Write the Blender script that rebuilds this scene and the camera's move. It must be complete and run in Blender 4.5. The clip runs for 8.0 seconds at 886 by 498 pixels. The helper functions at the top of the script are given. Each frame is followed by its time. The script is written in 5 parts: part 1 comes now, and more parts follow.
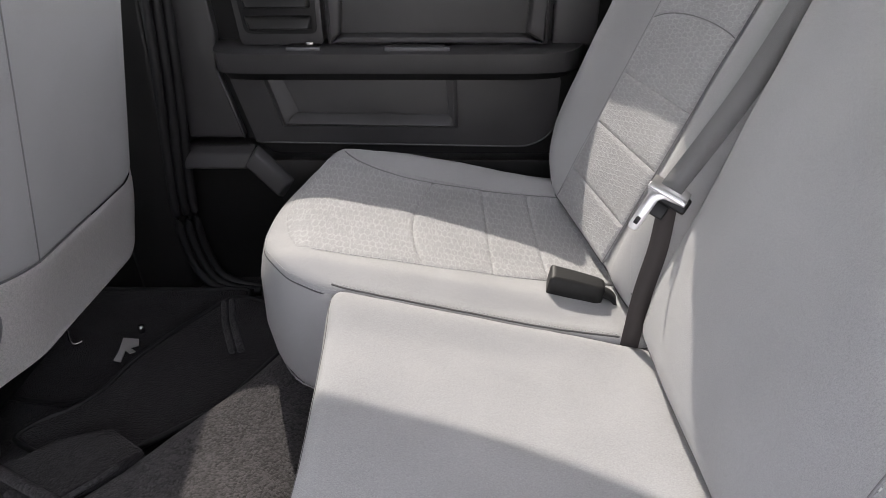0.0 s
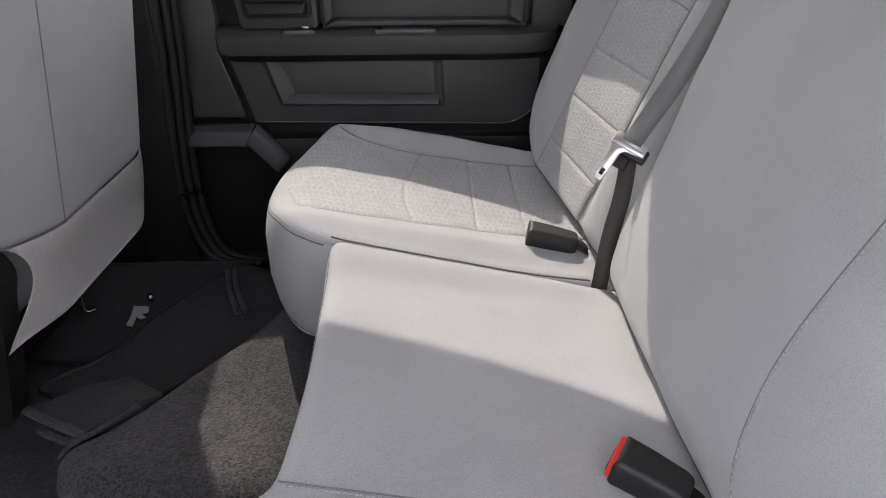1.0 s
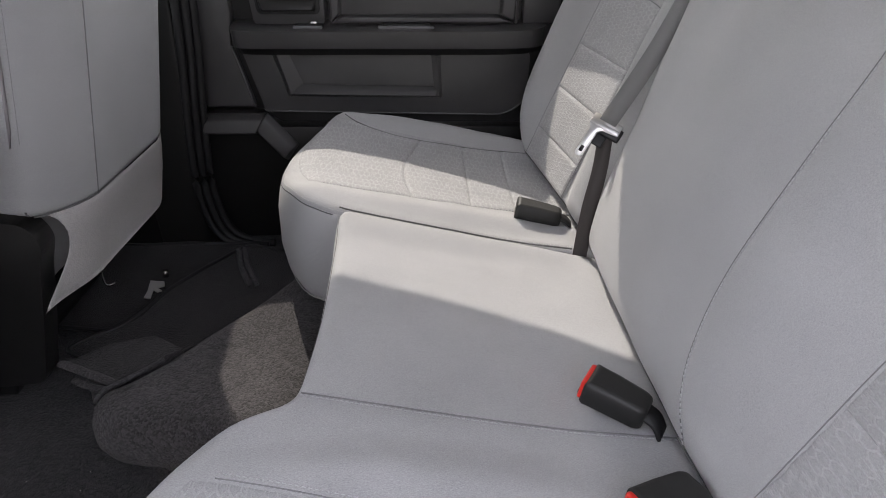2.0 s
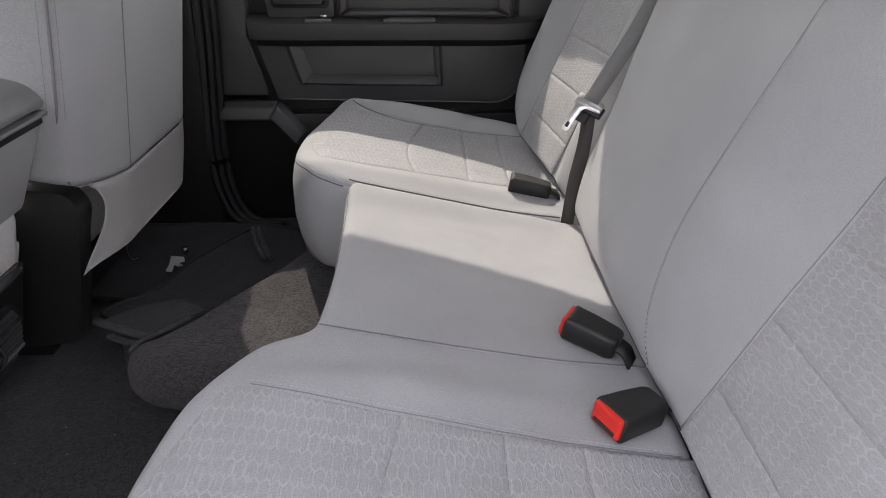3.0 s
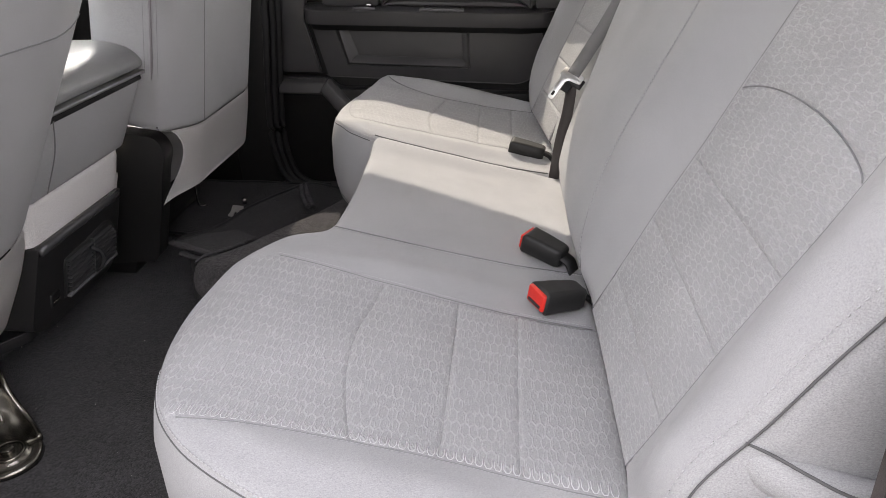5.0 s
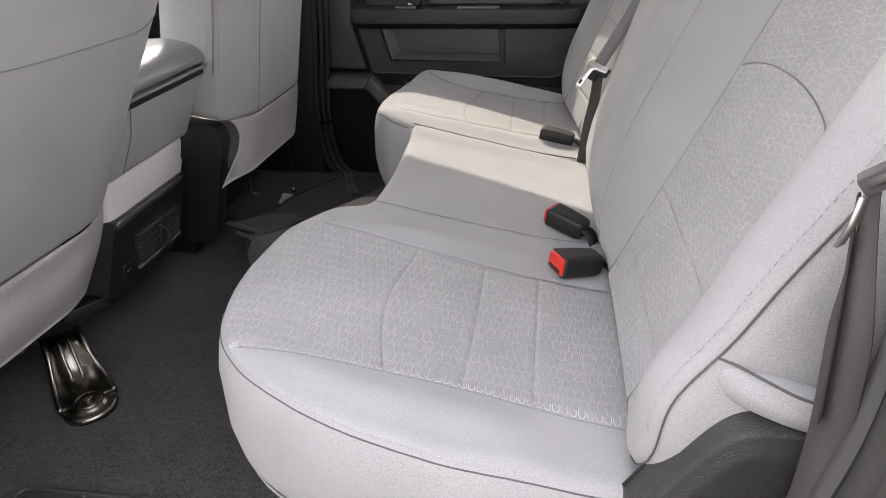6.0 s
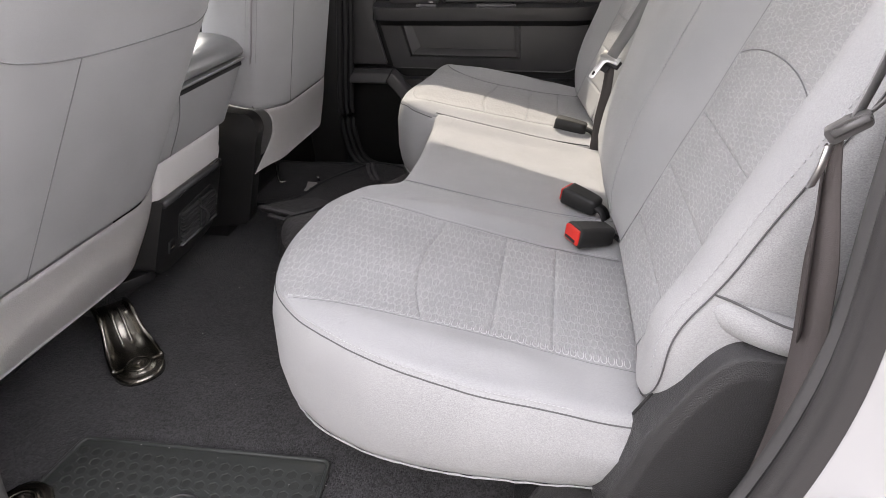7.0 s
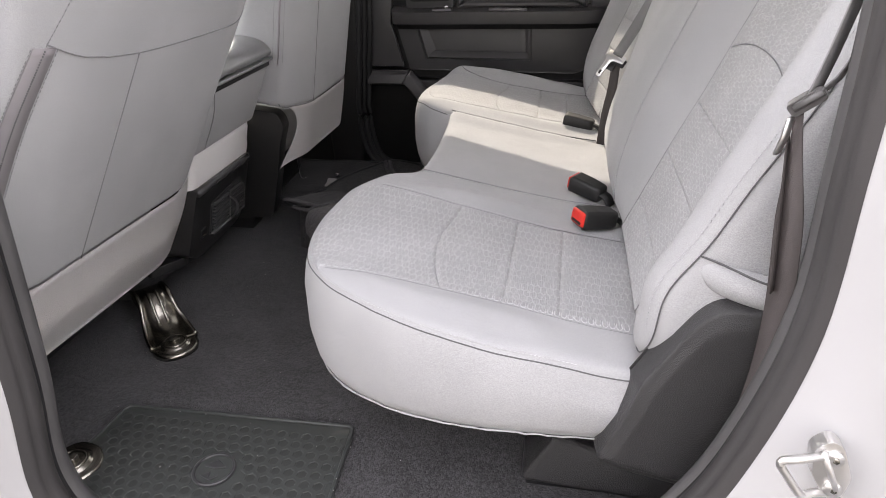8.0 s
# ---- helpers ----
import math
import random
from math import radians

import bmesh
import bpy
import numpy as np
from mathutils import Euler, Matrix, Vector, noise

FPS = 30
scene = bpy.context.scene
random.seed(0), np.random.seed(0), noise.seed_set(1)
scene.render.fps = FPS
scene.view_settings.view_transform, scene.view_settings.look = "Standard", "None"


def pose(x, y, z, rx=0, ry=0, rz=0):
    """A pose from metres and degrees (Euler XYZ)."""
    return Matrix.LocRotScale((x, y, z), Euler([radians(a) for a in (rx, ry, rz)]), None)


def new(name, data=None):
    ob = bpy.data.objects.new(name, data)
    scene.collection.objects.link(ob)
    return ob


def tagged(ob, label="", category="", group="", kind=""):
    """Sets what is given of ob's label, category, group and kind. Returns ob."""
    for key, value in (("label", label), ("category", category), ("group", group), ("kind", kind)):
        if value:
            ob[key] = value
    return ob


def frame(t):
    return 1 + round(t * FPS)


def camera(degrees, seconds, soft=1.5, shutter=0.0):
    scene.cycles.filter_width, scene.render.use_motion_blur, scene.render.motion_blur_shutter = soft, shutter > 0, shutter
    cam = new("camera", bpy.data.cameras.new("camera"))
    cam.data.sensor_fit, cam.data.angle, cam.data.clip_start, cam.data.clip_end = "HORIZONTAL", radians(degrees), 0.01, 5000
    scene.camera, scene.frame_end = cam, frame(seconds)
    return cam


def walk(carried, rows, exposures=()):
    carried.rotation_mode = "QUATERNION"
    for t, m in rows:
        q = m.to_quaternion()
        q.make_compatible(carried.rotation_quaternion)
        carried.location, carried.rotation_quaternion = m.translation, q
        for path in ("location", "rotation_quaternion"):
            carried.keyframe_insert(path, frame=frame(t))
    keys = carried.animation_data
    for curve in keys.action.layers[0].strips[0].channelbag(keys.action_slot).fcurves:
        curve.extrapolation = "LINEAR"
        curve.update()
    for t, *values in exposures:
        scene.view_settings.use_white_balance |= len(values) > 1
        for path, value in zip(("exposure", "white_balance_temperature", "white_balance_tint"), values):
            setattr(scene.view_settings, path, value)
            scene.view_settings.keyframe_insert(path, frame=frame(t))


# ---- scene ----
cam = camera(70.2, 8.0, soft=0.55)
METRES, EYE, TILT, LEAN, TURN = 1.0, 0.86, -30.0, 0.0, 0.0
ROWS = [
    (0.0, 0.0, 0.0, 0.0, 0.0, 0.0, -0.0),
    (0.5, 0.005, -0.0503, -0.0305, 0.01, -0.35, 0.41),
    (1.0, 0.0051, -0.0963, -0.0669, -0.72, -0.09, 0.83),
    (1.5, -0.0004, -0.151, -0.0959, -1.28, 0.21, 0.42),
    (3.0, 0.0022, -0.3116, -0.1892, -0.95, 0.62, 0.37),
    (3.5, 0.0147, -0.378, -0.2151, -1.04, 0.62, -0.37),
    (4.0, 0.0554, -0.4469, -0.2481, -0.63, 0.68, -1.17),
    (4.5, 0.0888, -0.5021, -0.2829, 1.43, 0.66, -2.06),
    (6.0, 0.1521, -0.6448, -0.3689, 8.14, 0.81, -3.11),
    (6.5, 0.1463, -0.6959, -0.395, 8.55, 0.8, -3.25),
    (7.0, 0.1381, -0.7485, -0.4235, 8.83, 0.91, -3.47),
    (7.5, 0.1379, -0.7953, -0.4483, 9.24, 1.18, -3.5),
    (8.0, 0.1475, -0.8401, -0.4729, 9.88, 1.47, -3.65),
]
walk(cam, [(t, pose(0, 0, EYE, TILT, LEAN, TURN) @ pose(METRES * x, METRES * y, METRES * z, 90 + pitch, roll, yaw)) for t, x, y, z, yaw, pitch, roll in ROWS],
     exposures=[(0.0, 3.40, 6950, 16), (1.5, 3.31, 6980, 16), (3.5, 3.21, 7180, 16), (4.5, 3.33, 7380, 16), (6.0, 3.43, 7430, 16), (8.0, 3.55, 7450, 16)])

# ---- world, sun, light ----
SUN_DIR = Vector((0.32, -1.0, -1.05)).normalized()
world = bpy.data.worlds.new("world")
scene.world = world
world.use_nodes = True
wn = world.node_tree.nodes
sky = wn.new("ShaderNodeTexSky")
sky.sky_type = "NISHITA"
sky.sun_disc = False
sky.sun_elevation = math.asin(-SUN_DIR.z)
sky.sun_rotation = math.atan2(-SUN_DIR.x, -SUN_DIR.y)
sky.air_density, sky.dust_density, sky.ozone_density = 1.0, 1.2, 0.8
wn["Background"].inputs["Strength"].default_value = 0.15
haze = wn.new("ShaderNodeHueSaturation")
haze.inputs["Saturation"].default_value = 0.35
world.node_tree.links.new(sky.outputs[0], haze.inputs["Color"])
world.node_tree.links.new(haze.outputs[0], wn["Background"].inputs[0])
sun_data = bpy.data.lights.new("sun", "SUN")
sun_data.energy, sun_data.angle, sun_data.color = 1.50, radians(0.7), (1.0, 0.965, 0.915)
sun = new("sun", sun_data)
sun.matrix_world = Matrix.Translation((0, 4, 6)) @ SUN_DIR.to_track_quat("-Z", "Y").to_matrix().to_4x4()

# ---- materials ----
def node_mat(name, build):
    m = bpy.data.materials.new(name)
    m.use_nodes = True
    t = m.node_tree
    build(t, t.nodes["Principled BSDF"])
    return m


def plain(name, colour, rough=0.6, metal=0.0, grain=900.0, bump=0.1, vary=0.12, big=6.0):
    """A surface with fine grain relief and a slow change of tone."""
    def build(t, b):
        n, l = t.nodes, t.links
        co = n.new("ShaderNodeTexCoord")
        slow, fine = n.new("ShaderNodeTexNoise"), n.new("ShaderNodeTexNoise")
        slow.inputs["Scale"].default_value, fine.inputs["Scale"].default_value = big, grain
        slow.inputs["Detail"].default_value = 5
        ramp = n.new("ShaderNodeValToRGB")
        c = Vector(colour)
        ramp.color_ramp.elements[0].color = (*(c * (1 - vary)), 1)
        ramp.color_ramp.elements[1].color = (*(c * (1 + vary)), 1)
        ramp.color_ramp.elements[0].position, ramp.color_ramp.elements[1].position = 0.3, 0.7
        bp = n.new("ShaderNodeBump")
        bp.inputs["Strength"].default_value, bp.inputs["Distance"].default_value = bump, 0.002
        for tex in (slow, fine):
            l.new(co.outputs["Object"], tex.inputs["Vector"])
        l.new(slow.outputs["Fac"], ramp.inputs[0])
        l.new(ramp.outputs[0], b.inputs["Base Color"])
        l.new(fine.outputs["Fac"], bp.inputs["Height"])
        l.new(bp.outputs[0], b.inputs["Normal"])
        b.inputs["Roughness"].default_value, b.inputs["Metallic"].default_value = rough, metal
    return node_mat(name, build)


def pile(name, colour):
    """Cut pile carpet: tufts, flecks and brushed patches."""
    def build(t, b):
        n, l = t.nodes, t.links
        co = n.new("ShaderNodeTexCoord")
        tuft, slow = n.new("ShaderNodeTexVoronoi"), n.new("ShaderNodeTexNoise")
        fine = n.new("ShaderNodeTexNoise")
        tuft.inputs["Scale"].default_value, slow.inputs["Scale"].default_value, fine.inputs["Scale"].default_value = 330.0, 9.0, 700.0
        slow.inputs["Detail"].default_value = 6
        for tex in (tuft, slow, fine):
            l.new(co.outputs["Object"], tex.inputs["Vector"])
        sep = n.new("ShaderNodeSeparateColor")
        l.new(tuft.outputs["Color"], sep.inputs[0])
        tone = maths(t, "ADD", maths(t, "MULTIPLY", sep.outputs[0], 0.75), maths(t, "MULTIPLY", slow.outputs["Fac"], 0.7))
        tone = maths(t, "ADD", tone, 0.20)
        col = n.new("ShaderNodeVectorMath")
        col.operation = "SCALE"
        col.inputs[0].default_value = colour
        l.new(tone, col.inputs["Scale"])
        l.new(col.outputs[0], b.inputs["Base Color"])
        bp = n.new("ShaderNodeBump")
        bp.inputs["Strength"].default_value, bp.inputs["Distance"].default_value = 0.7, 0.003
        l.new(maths(t, "ADD", maths(t, "MULTIPLY", tuft.outputs["Distance"], -1.0), fine.outputs["Fac"]), bp.inputs["Height"])
        l.new(bp.outputs[0], b.inputs["Normal"])
        b.inputs["Roughness"].default_value = 1.0
        b.inputs["Specular IOR Level"].default_value = 0.1
        b.inputs["Sheen Weight"].default_value = 0.12
    return node_mat(name, build)


def maths(t, op, a, b=None):
    n = t.nodes.new("ShaderNodeMath")
    n.operation = op
    for i, v in enumerate((a, b)):
        if v is None:
            continue
        if isinstance(v, (int, float)):
            n.inputs[i].default_value = v
        else:
            t.links.new(v, n.inputs[i])
    return n.outputs[0]


def hex_lines(t, u, v, size):
    """0 inside the cells of a hexagon net, 1 on its lines."""
    def cell(shift):
        a = maths(t, "SUBTRACT", maths(t, "FRACT", maths(t, "ADD", maths(t, "DIVIDE", u, size), shift)), 0.5)
        b = maths(t, "SUBTRACT", maths(t, "FRACT", maths(t, "ADD", maths(t, "DIVIDE", v, size * 1.732), shift)), 0.5)
        a, b = maths(t, "ABSOLUTE", a), maths(t, "ABSOLUTE", maths(t, "MULTIPLY", b, 1.732))
        return maths(t, "MAXIMUM", maths(t, "ADD", maths(t, "MULTIPLY", a, 0.5), maths(t, "MULTIPLY", b, 0.866)), a)
    near = maths(t, "MINIMUM", cell(50.0), cell(50.5))
    n = t.nodes.new("ShaderNodeMapRange")
    n.inputs["From Min"].default_value, n.inputs["From Max"].default_value = 0.39, 0.455
    t.links.new(near, n.inputs["Value"])
    return n.outputs[0]


def cloth(name, colour, net="", size=0.0102, show=0.19, rough=0.9, rib=420.0, relief=0.4):
    """Woven seat cloth; net: the two axes of its hexagon pattern, if it has one."""
    def build(t, b):
        n, l = t.nodes, t.links
        co = n.new("ShaderNodeTexCoord")
        sep = n.new("ShaderNodeSeparateXYZ")
        l.new(co.outputs["Object"], sep.inputs[0])
        slow, fleck, weave = n.new("ShaderNodeTexNoise"), n.new("ShaderNodeTexNoise"), n.new("ShaderNodeTexNoise")
        slow.inputs["Scale"].default_value, slow.inputs["Detail"].default_value = 7.0, 6
        fleck.inputs["Scale"].default_value, fleck.inputs["Detail"].default_value = 820.0, 3
        mp = n.new("ShaderNodeMapping")
        mp.inputs["Scale"].default_value = (rib, rib * 4.5, rib * 2.0)
        weave.inputs["Scale"].default_value = 1.0
        for tex in (slow, fleck):
            l.new(co.outputs["Object"], tex.inputs["Vector"])
        l.new(co.outputs["Object"], mp.inputs["Vector"])
        l.new(mp.outputs[0], weave.inputs["Vector"])
        tone = maths(t, "ADD", maths(t, "MULTIPLY", slow.outputs["Fac"], 0.34), maths(t, "MULTIPLY", fleck.outputs["Fac"], 0.58))
        tone = maths(t, "ADD", tone, maths(t, "MULTIPLY", weave.outputs["Fac"], 0.70))
        tone = maths(t, "ADD", tone, 0.19)
        height = maths(t, "ADD", maths(t, "MULTIPLY", weave.outputs["Fac"], 0.5), maths(t, "MULTIPLY", fleck.outputs["Fac"], 0.35))
        if net:
            lines = hex_lines(t, sep.outputs[net[0]], maths(t, "MULTIPLY", sep.outputs[net[1]], 0.45), size)
            patchy = n.new("ShaderNodeTexNoise")
            patchy.inputs["Scale"].default_value = 48.0
            patchy.inputs["Detail"].default_value = 4
            l.new(co.outputs["Object"], patchy.inputs["Vector"])
            lines = maths(t, "MULTIPLY", lines, maths(t, "MAXIMUM", maths(t, "SUBTRACT", maths(t, "MULTIPLY", patchy.outputs["Fac"], 3.2), 1.0), 0.12))
            strand, sm = n.new("ShaderNodeTexNoise"), n.new("ShaderNodeMapping")
            sm.inputs["Scale"].default_value = tuple(62.0 if "XYZ"[k] == net[1] else 420.0 for k in range(3))
            strand.inputs["Scale"].default_value, strand.inputs["Detail"].default_value = 1.0, 2
            l.new(co.outputs["Object"], sm.inputs["Vector"])
            l.new(sm.outputs[0], strand.inputs["Vector"])
            silk = maths(t, "MINIMUM", maths(t, "MAXIMUM", maths(t, "MULTIPLY", maths(t, "SUBTRACT", strand.outputs["Fac"], 0.54), 7.0), 0.0), 1.0)
            lines = maths(t, "MINIMUM", maths(t, "ADD", lines, maths(t, "MULTIPLY", silk, 0.8)), 1.2)
            tone = maths(t, "ADD", maths(t, "MULTIPLY", tone, 0.93), maths(t, "MULTIPLY", lines, show))
            height = maths(t, "ADD", height, maths(t, "MULTIPLY", lines, 1.3))
        col = n.new("ShaderNodeVectorMath")
        col.operation = "SCALE"
        col.inputs[0].default_value = colour
        l.new(tone, col.inputs["Scale"])
        l.new(col.outputs[0], b.inputs["Base Color"])
        bp = n.new("ShaderNodeBump")
        bp.inputs["Strength"].default_value, bp.inputs["Distance"].default_value = relief, 0.0015
        l.new(height, bp.inputs["Height"])
        l.new(bp.outputs[0], b.inputs["Normal"])
        b.inputs["Roughness"].default_value = rough
        if net:
            l.new(maths(t, "SUBTRACT", rough, maths(t, "MULTIPLY", lines, 0.55)), b.inputs["Roughness"])
        b.inputs["Sheen Weight"].default_value, b.inputs["Sheen Roughness"].default_value = 0.15, 0.5
    return node_mat(name, build)


GREY = cloth("grey seat cloth", (0.385, 0.385, 0.39))
GREY_HEX = cloth("grey hexagon seat cloth", (0.385, 0.385, 0.39), "XY")
GREY_HEX_UP = cloth("grey hexagon back cloth", (0.385, 0.385, 0.39), "ZY", 0.0078, 0.16)
FELT = plain("light grey felt", (0.78, 0.755, 0.745), 0.95, grain=420.0, bump=0.5, vary=0.15, big=420.0)
GRAINED = plain("charcoal leather-grain plastic", (0.039, 0.038, 0.039), 0.30, grain=620.0, bump=0.8)
# paler than the parts it trims: edge highlights put into the colour
EDGE_HIGHLIGHT = plain("pale shiny plastic for edge highlights", (0.16, 0.16, 0.165), 0.25)
BLACK = plain("black grained plastic", (0.019, 0.0187, 0.019), 0.33, grain=700.0, bump=0.2)
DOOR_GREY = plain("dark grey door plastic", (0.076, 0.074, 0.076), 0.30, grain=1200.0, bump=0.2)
BLACK_SOFT = plain("black rubber", (0.013, 0.013, 0.0142), 0.55)
CARPET = pile("dark charcoal carpet", (0.070, 0.068, 0.071))
WHITE = plain("white car paint", (0.45, 0.446, 0.452), 0.25, bump=0.0, vary=0.02)
STEEL = plain("dark glossy steel", (0.30, 0.283, 0.25), 0.24, 1.0)
CHROME = plain("bright steel", (0.7, 0.7, 0.7), 0.25, 1.0)
RED = plain("red plastic", (0.75, 0.03, 0.02), 0.4)
WEB = plain("grey seat belt webbing", (0.23, 0.226, 0.227), 0.6, grain=1400.0, bump=0.5)
ASPHALT = plain("grey asphalt", (0.060, 0.059, 0.057), 0.95)
SEAM = plain("grey seam thread", (0.225, 0.225, 0.228), 0.9)
PIPING = plain("dark piping cord", (0.11, 0.11, 0.112), 0.8)
THREAD = plain("grey thread", (0.50, 0.50, 0.51), 0.7)
CARPET_LOOSE = pile("brown-grey pile carpet", (0.080, 0.075, 0.078))
FOLD = pile("dark grey mat cloth", (0.044, 0.041, 0.043))
MAT_CLOTH = pile("black mat cloth", (0.030, 0.027, 0.029))
RUBBER = plain("black rubber mat", (0.049, 0.053, 0.051), 0.36)
# rougher and darker: the shade inside the dimples is put into this colour
RUBBER_SHADE = plain("rough rubber darkened for dimple shade", (0.036, 0.038, 0.037), 0.45)
RUBBER_SHINE = plain("shiny black rubber", (0.04, 0.04, 0.042), 0.3)
PALE = plain("pale emblem cloth", (0.5, 0.48, 0.47), 0.8)
WEB_BROWN = plain("mauve-brown webbing", (0.085, 0.072, 0.071), 0.6, grain=1400.0, bump=0.5)
PLATE_GREY = plain("grey moulded plastic", (0.10, 0.096, 0.096), 0.3)
# belt webbing darkened: the shade on its lower and inner runs, as colour
WEB_SHADED = plain("shaded brown-grey webbing", (0.046, 0.039, 0.038), 0.7)
CHROME_SOFT = plain("satin steel", (0.72, 0.71, 0.70), 0.35, 1.0)
ZIP = plain("mauve-grey zip tape", (0.27, 0.25, 0.26), 0.8, grain=1500.0, bump=0.5)
# far paler than the cloth: the glints of its loops put into the colour
GLINT = plain("thread paled for glints", (0.62, 0.62, 0.63), 0.35)
VENT = plain("grey vent plastic", (0.052, 0.052, 0.054), 0.17)
LEATHER = plain("dark grey leather cloth", (0.24, 0.24, 0.24), 0.28, grain=500.0, bump=0.15)
TRIM_GREY = plain("dark grey trim", (0.080, 0.077, 0.078), 0.5)
SEAL_GREY = plain("grey door seal rubber", (0.046, 0.043, 0.0435), 0.5)
BUCKLE = plain("matt black plastic", (0.013, 0.013, 0.013), 0.5)
# for the added wall that screens off low sky
SCREEN_GREY = plain("mottled grey sky screen", (0.112, 0.115, 0.119), 0.95, grain=60.0, vary=0.2, big=1.5)
HEADLINER = plain("light grey headliner cloth", (0.45, 0.44, 0.43), 0.95)


def glass_build(t, b, tint=(0.26, 0.268, 0.26, 1)):
    """A thin tinted pane: light passes straight, dimmed, and some is mirrored."""
    n, l = t.nodes, t.links
    clear, gloss, mix, fres = n.new("ShaderNodeBsdfTransparent"), n.new("ShaderNodeBsdfGlossy"), n.new("ShaderNodeMixShader"), n.new("ShaderNodeFresnel")
    clear.inputs["Color"].default_value = tint
    gloss.inputs["Roughness"].default_value = 0.0
    l.new(fres.outputs[0], mix.inputs[0])
    l.new(clear.outputs[0], mix.inputs[1])
    l.new(gloss.outputs[0], mix.inputs[2])
    l.new(mix.outputs[0], n["Material Output"].inputs["Surface"])


GLASS = node_mat("window glass", glass_build)
CLEAR = node_mat("clear glass", lambda t, b: glass_build(t, b, (0.70, 0.73, 0.71, 1)))


# ---- mesh tools ----
def mesh_of(name, bm, material, smooth=True):
    me = bpy.data.meshes.new(name)
    bmesh.ops.recalc_face_normals(bm, faces=bm.faces)
    bm.to_mesh(me)
    bm.free()
    for p in me.polygons:
        p.use_smooth = smooth
    me.materials.append(material)
    return me


def part(name, bm, material, parent, label="", smooth=True):
    ob = new(name, mesh_of(name, bm, material, smooth))
    ob.parent = parent
    if label:
        ob["label"] = label
    return ob


def thing(name, label, category, at=(0, 0, 0), group="", kind=""):
    e = new(name)
    e.empty_display_size = 0.05
    e.matrix_world = Matrix.Translation(at)
    return tagged(e, label, category, group, kind)


def solo(name, bm, material, label, category, kind="", group="", smooth=True):
    return tagged(new(name, mesh_of(name, bm, material, smooth)), label, category, group, kind)


def box_bm(lo, hi, bevel=0.004, seg=2, bm=None):
    bm = bm or bmesh.new()
    m = Matrix.LocRotScale([(a + b) / 2 for a, b in zip(lo, hi)], None, [b - a for a, b in zip(lo, hi)])
    made = bmesh.ops.create_cube(bm, size=1, matrix=m)["verts"]
    if bevel:
        edges = list({e for v in made for e in v.link_edges})
        bmesh.ops.bevel(bm, geom=edges, offset=bevel, segments=seg, affect="EDGES", profile=0.6)
    return bm


def spline(pts, n, closed=False):
    """A smooth curve through a few points: n points along it."""
    p = [Vector(q) for q in pts]
    k = len(p)
    out = []
    spans = k if closed else k - 1
    for i in range(n):
        s = i * spans / n if closed else i * spans / (n - 1)
        a = min(int(s), spans - 1)
        f = s - a
        if (p[(a + 1) % k] - p[a]).length < 1e-7:
            out.append(p[a].copy())
            continue
        g = [p[(a + d) % k] if closed else p[min(max(a + d, 0), k - 1)] for d in (-1, 0, 1, 2)]
        out.append(0.5 * (2 * g[1] + (g[2] - g[0]) * f + (2 * g[0] - 5 * g[1] + 4 * g[2] - g[3]) * f * f
                          + (3 * g[1] - g[0] - 3 * g[2] + g[3]) * f ** 3))
    return out


def spline2(pts, n):
    return [(p.x, p.y) for p in spline([(*q, 0) for q in pts], n)]


def outline(pts, n=120, soften=4):
    """A closed smooth curve in the plane, evenly spaced."""
    c = spline([(*p, 0) for p in pts], n * 8, True)
    acc = [0.0]
    for i in range(len(c)):
        acc.append(acc[-1] + (c[(i + 1) % len(c)] - c[i]).length)
    res, j = [], 0
    for i in range(n):
        want = acc[-1] * i / n
        while acc[j + 1] < want:
            j += 1
        f = (want - acc[j]) / max(acc[j + 1] - acc[j], 1e-9)
        res.append(c[j].lerp(c[(j + 1) % len(c)], f).to_2d())
    for _ in range(soften):
        res = [(res[i - 1] + 2 * res[i] + res[(i + 1) % n]) / 4 for i in range(n)]
    return res


def tube(points, radius, sides=8, closed=False, bm=None, squash=1.0, up=(0, 0, 1)):
    """A tube along points; squash flattens it along up."""
    bm = bm or bmesh.new()
    pts = [Vector(p) for p in points]
    rings, n = [], len(pts)
    for i, p in enumerate(pts):
        a = pts[(i - 1) % n] if closed or i else p
        b = pts[(i + 1) % n] if closed or i < n - 1 else p
        d = (b - a).normalized()
        side = d.cross(Vector(up))
        side = side.normalized() if side.length > 1e-4 else d.orthogonal().normalized()
        top = side.cross(d).normalized()
        r = radius[i] if isinstance(radius, (list, tuple)) else radius
        rings.append([bm.verts.new(p + r * (math.cos(q) * side + squash * math.sin(q) * top))
                      for q in (2 * math.pi * s / sides for s in range(sides))])
    for i in range(n if closed else n - 1):
        r0, r1 = rings[i], rings[(i + 1) % n]
        for s in range(sides):
            bm.faces.new((r0[s], r0[(s + 1) % sides], r1[(s + 1) % sides], r1[s]))
    if not closed:
        bm.faces.new(rings[0][::-1]), bm.faces.new(rings[-1])
    return bm


